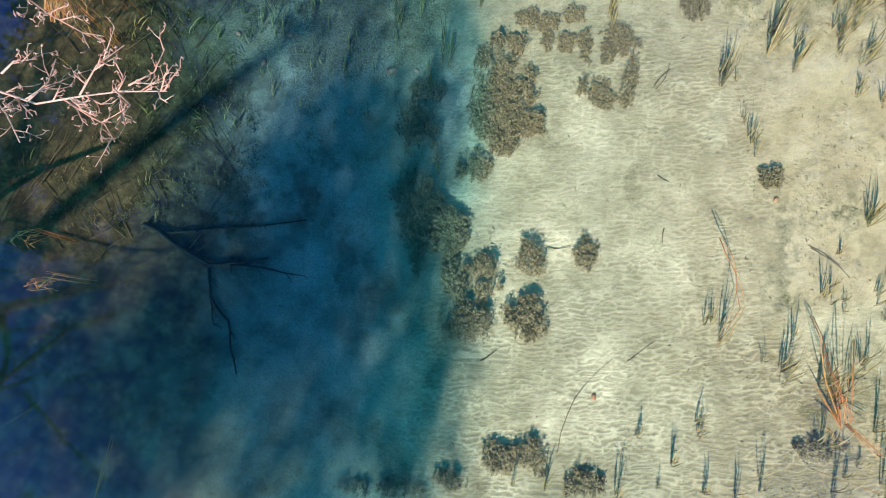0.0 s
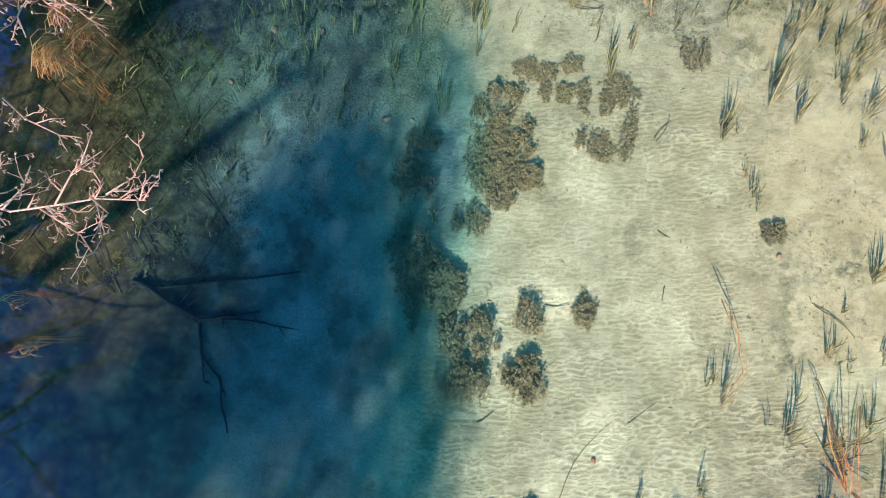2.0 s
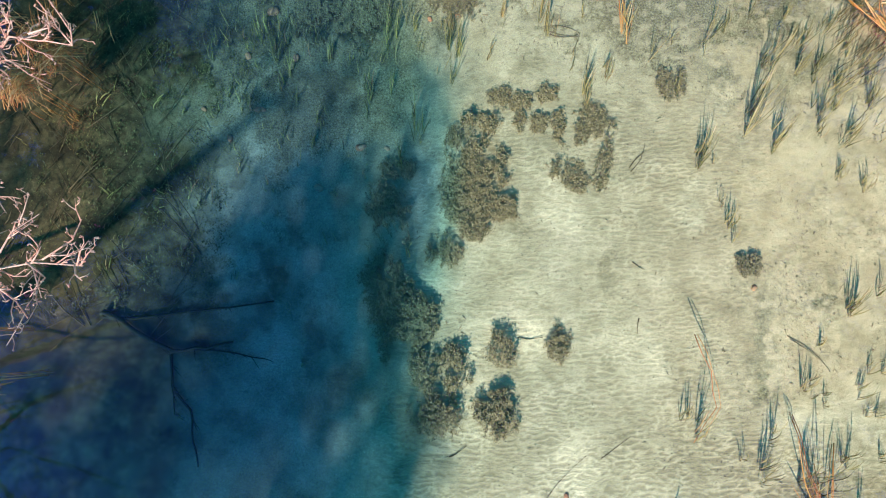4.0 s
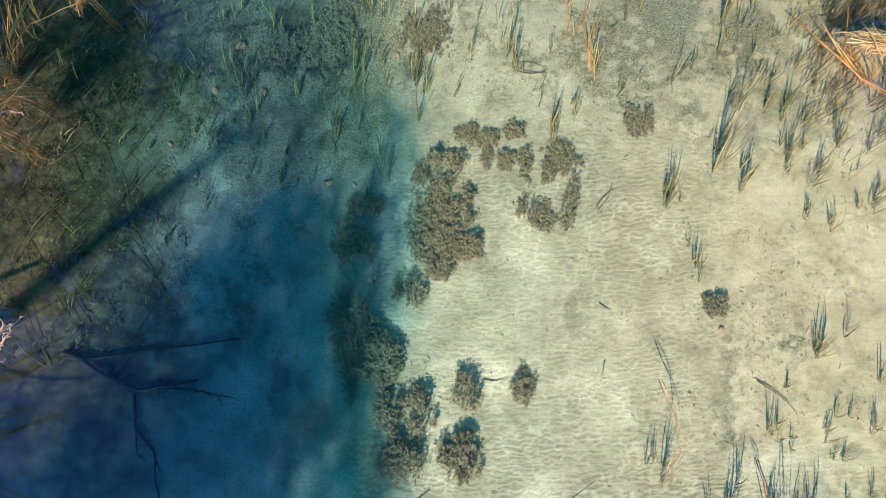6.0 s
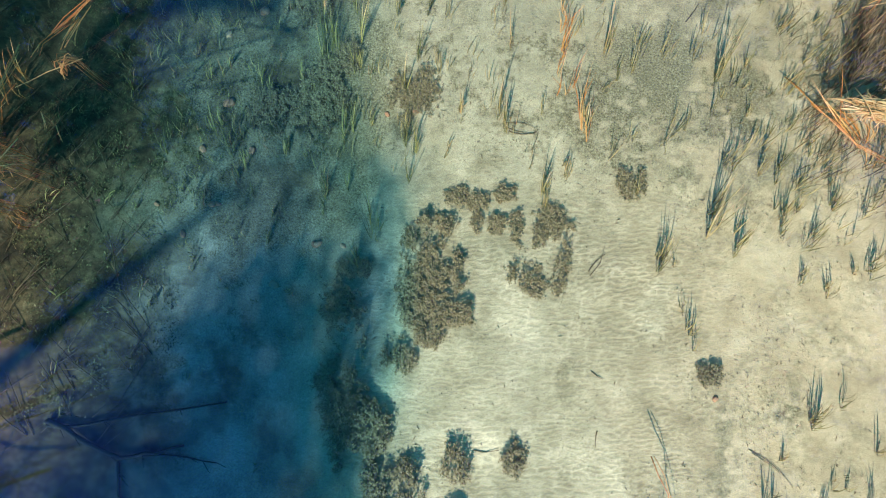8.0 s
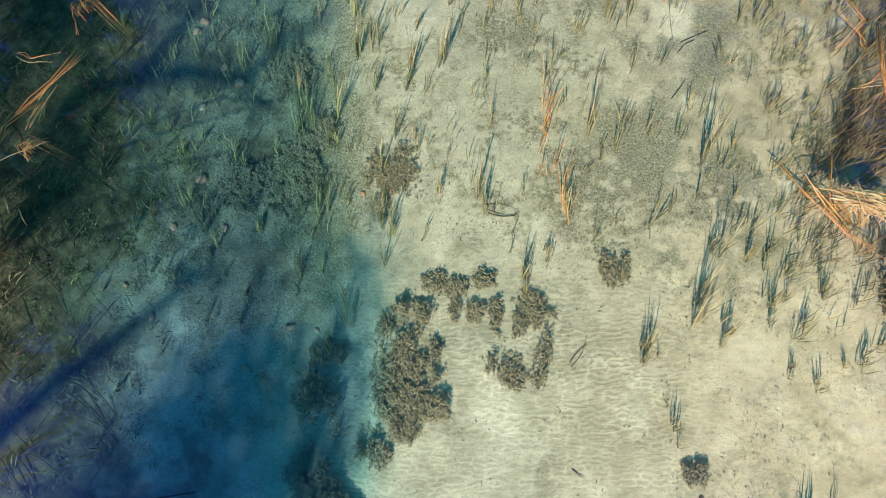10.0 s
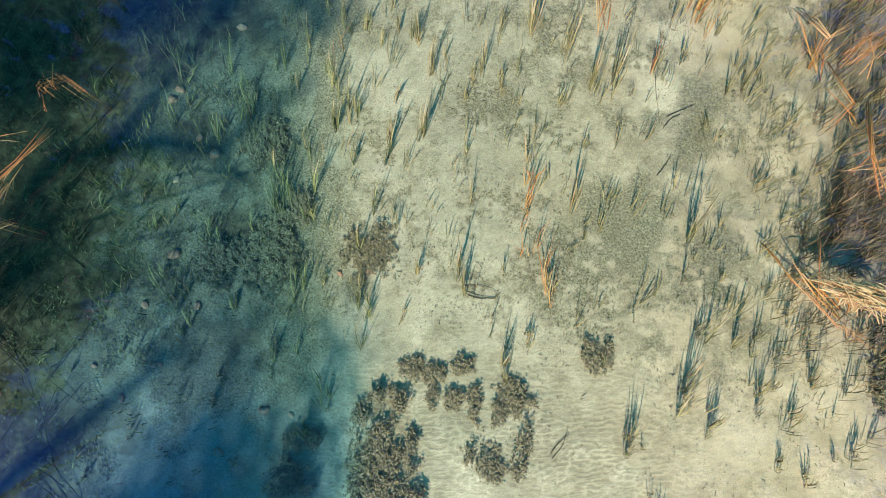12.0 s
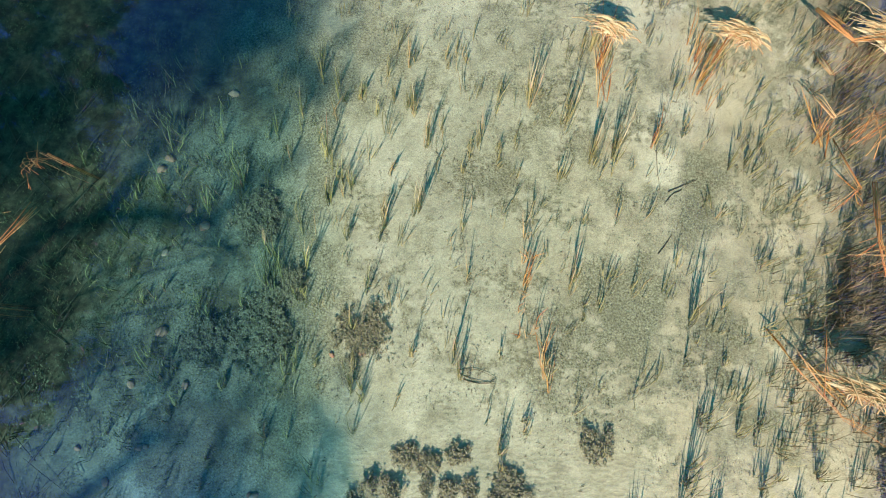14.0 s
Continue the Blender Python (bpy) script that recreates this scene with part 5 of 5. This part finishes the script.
def sunken_branch(limbs):
    """A dead forked branch lying on the deep part of the bed."""
    root = Vector((*limbs[0][0], 0))
    root.z = bed_at(root.x, root.y)
    thing = new("sunken_branch")
    thing.location = root
    tagged(thing, "dark slimy forked dead branch sunk on the bed", "branch", kind="thing")
    rng = random.Random(8)
    for n, line in enumerate(limbs):
        pts = []
        for (x0, y0), (x1, y1) in zip(line, line[1:]):
            for s in (0.0, 0.33, 0.66):
                pts.append(Vector((x0 + (x1 - x0) * s + rng.gauss(0, 0.008), y0 + (y1 - y0) * s + rng.gauss(0, 0.008), 0)))
        pts.append(Vector((*line[-1], 0)))
        thick = (0.03, 0.02, 0.018, 0.013, 0.01)[n]
        for p in pts:
            p.z = bed_at(p.x, p.y) + thick + 0.01
        verts, faces = [], []
        tube(verts, faces, [p - root for p in pts], [thick * (1 - 0.6 * k / len(pts)) for k in range(len(pts))], 6)
        for _ in range(6):
            k = rng.randrange(1, len(pts))
            d = Vector((rng.uniform(0.02, 0.16), rng.uniform(-0.12, 0.05), 0.03))
            tube(verts, faces, [pts[k] - root, pts[k] - root + d * 0.5 + Vector((0, 0.01, 0.01)), pts[k] - root + d], [0.005, 0.004, 0.0025], 4)
        part("limb", mesh_from("limb", verts, faces, SLIME), thing)


SUNKEN = [
    [(-3.49, 0.65), (-3.32, 0.58), (-3.04, 0.34), (-2.8, 0.21), (-2.48, 0.23), (-2.2, 0.3)], [(-3.49, 0.62), (-3.22, 0.59), (-2.52, 0.67), (-1.75, 0.77)], [(-2.83, 0.18), (-2.79, -0.17), (-2.59, -0.44), (-2.52, -0.77), (-2.45, -1.03)], [(-2.77, 0.23), (-2.29, 0.19), (-1.84, 0.1)], [(-2.79, -0.17), (-2.74, -0.47)],
]
sunken_branch(SUNKEN)

STICKS = [
    (3.86, 0.42, 4.27, 0.05), (2.32, 2.19, 2.5, 2.52), (1.1, -1.75, 1.72, -0.79), (1.05, 0.4, 1.31, 0.4), (2.33, 0.6, 2.3, 0.44),
    (3.89, 0.38, 4.18, 0.17), (2.31, 2.24, 2.5, 2.43), (1.45, 3.88, 1.82, 3.79), (3.87, 5.86, 3.67, 5.69),
    (3.62, 6.41, 3.64, 5.73), (3.73, 5.83, 4.05, 5.96), (3.57, 5.14, 3.73, 5.36),
    (1.87, -0.82, 2.18, -0.59), (0.31, -0.83, 0.49, -0.71), (1.48, 3.83, 1.8, 3.81), (1.42, 3.92, 1.83, 3.83), (2.29, 1.2, 2.41, 1.11),
]
for n, (x0, y0, x1, y1) in enumerate(STICKS):
    stick(x0, y0, x1, y1, n)


# ---------------------------------------------------------------- small litter on the bed
def litter():
    """Fine dead flakes and stem bits strewn over the bed, denser over silt and among the reeds."""
    rng = np.random.RandomState(77)
    n = 90000
    x, y = rng.uniform(-4.5, 6.4, n), rng.uniform(-2.6, 8.4, n)
    chance = 0.2 + 0.5 * smooth(2.2, 4.6, y) + 0.35 * smooth(2.6, 4.4, x) + 0.3 * smooth(-1.5, -3, x)
    chance = chance * (0.07 + 0.93 * smooth(-0.4, 0.5, x)) * (0.12 + 1.6 * smooth(0.44, 0.7, value_noise(x, y, 0.45, 43, 3)))
    keep = rng.rand(n) < chance
    x, y = x[keep], y[keep]
    z = bed_height(x, y) + 0.008
    n = len(x)
    a = rng.uniform(0, 2 * math.pi, n)
    length, wide = rng.uniform(0.003, 0.012, n) * rng.choice([0.45, 0.8, 1.4, 3.0], n, p=[0.48, 0.34, 0.14, 0.04]), rng.uniform(0.002, 0.005, n)
    u, v = np.stack([np.cos(a), np.sin(a), 0 * a], 1) * length[:, None], np.stack([-np.sin(a), np.cos(a), 0 * a], 1) * wide[:, None]
    c = np.stack([x, y, z], 1)
    up = np.array([0, 0, 0.005])
    co = np.stack([c - u, c + v, c + u, c - v, c + up], 1).reshape(-1, 3)
    i = np.arange(n)[:, None] * 5
    faces = np.concatenate([i + [0, 1, 4], i + [1, 2, 4], i + [2, 3, 4], i + [3, 0, 4]])
    ob = new("litter", mesh_from("litter", co.tolist(), faces.tolist(), DEBRIS, False))
    tagged(ob, "fine brown plant litter strewn over the pond bed", "litter", kind="stuff")


litter()
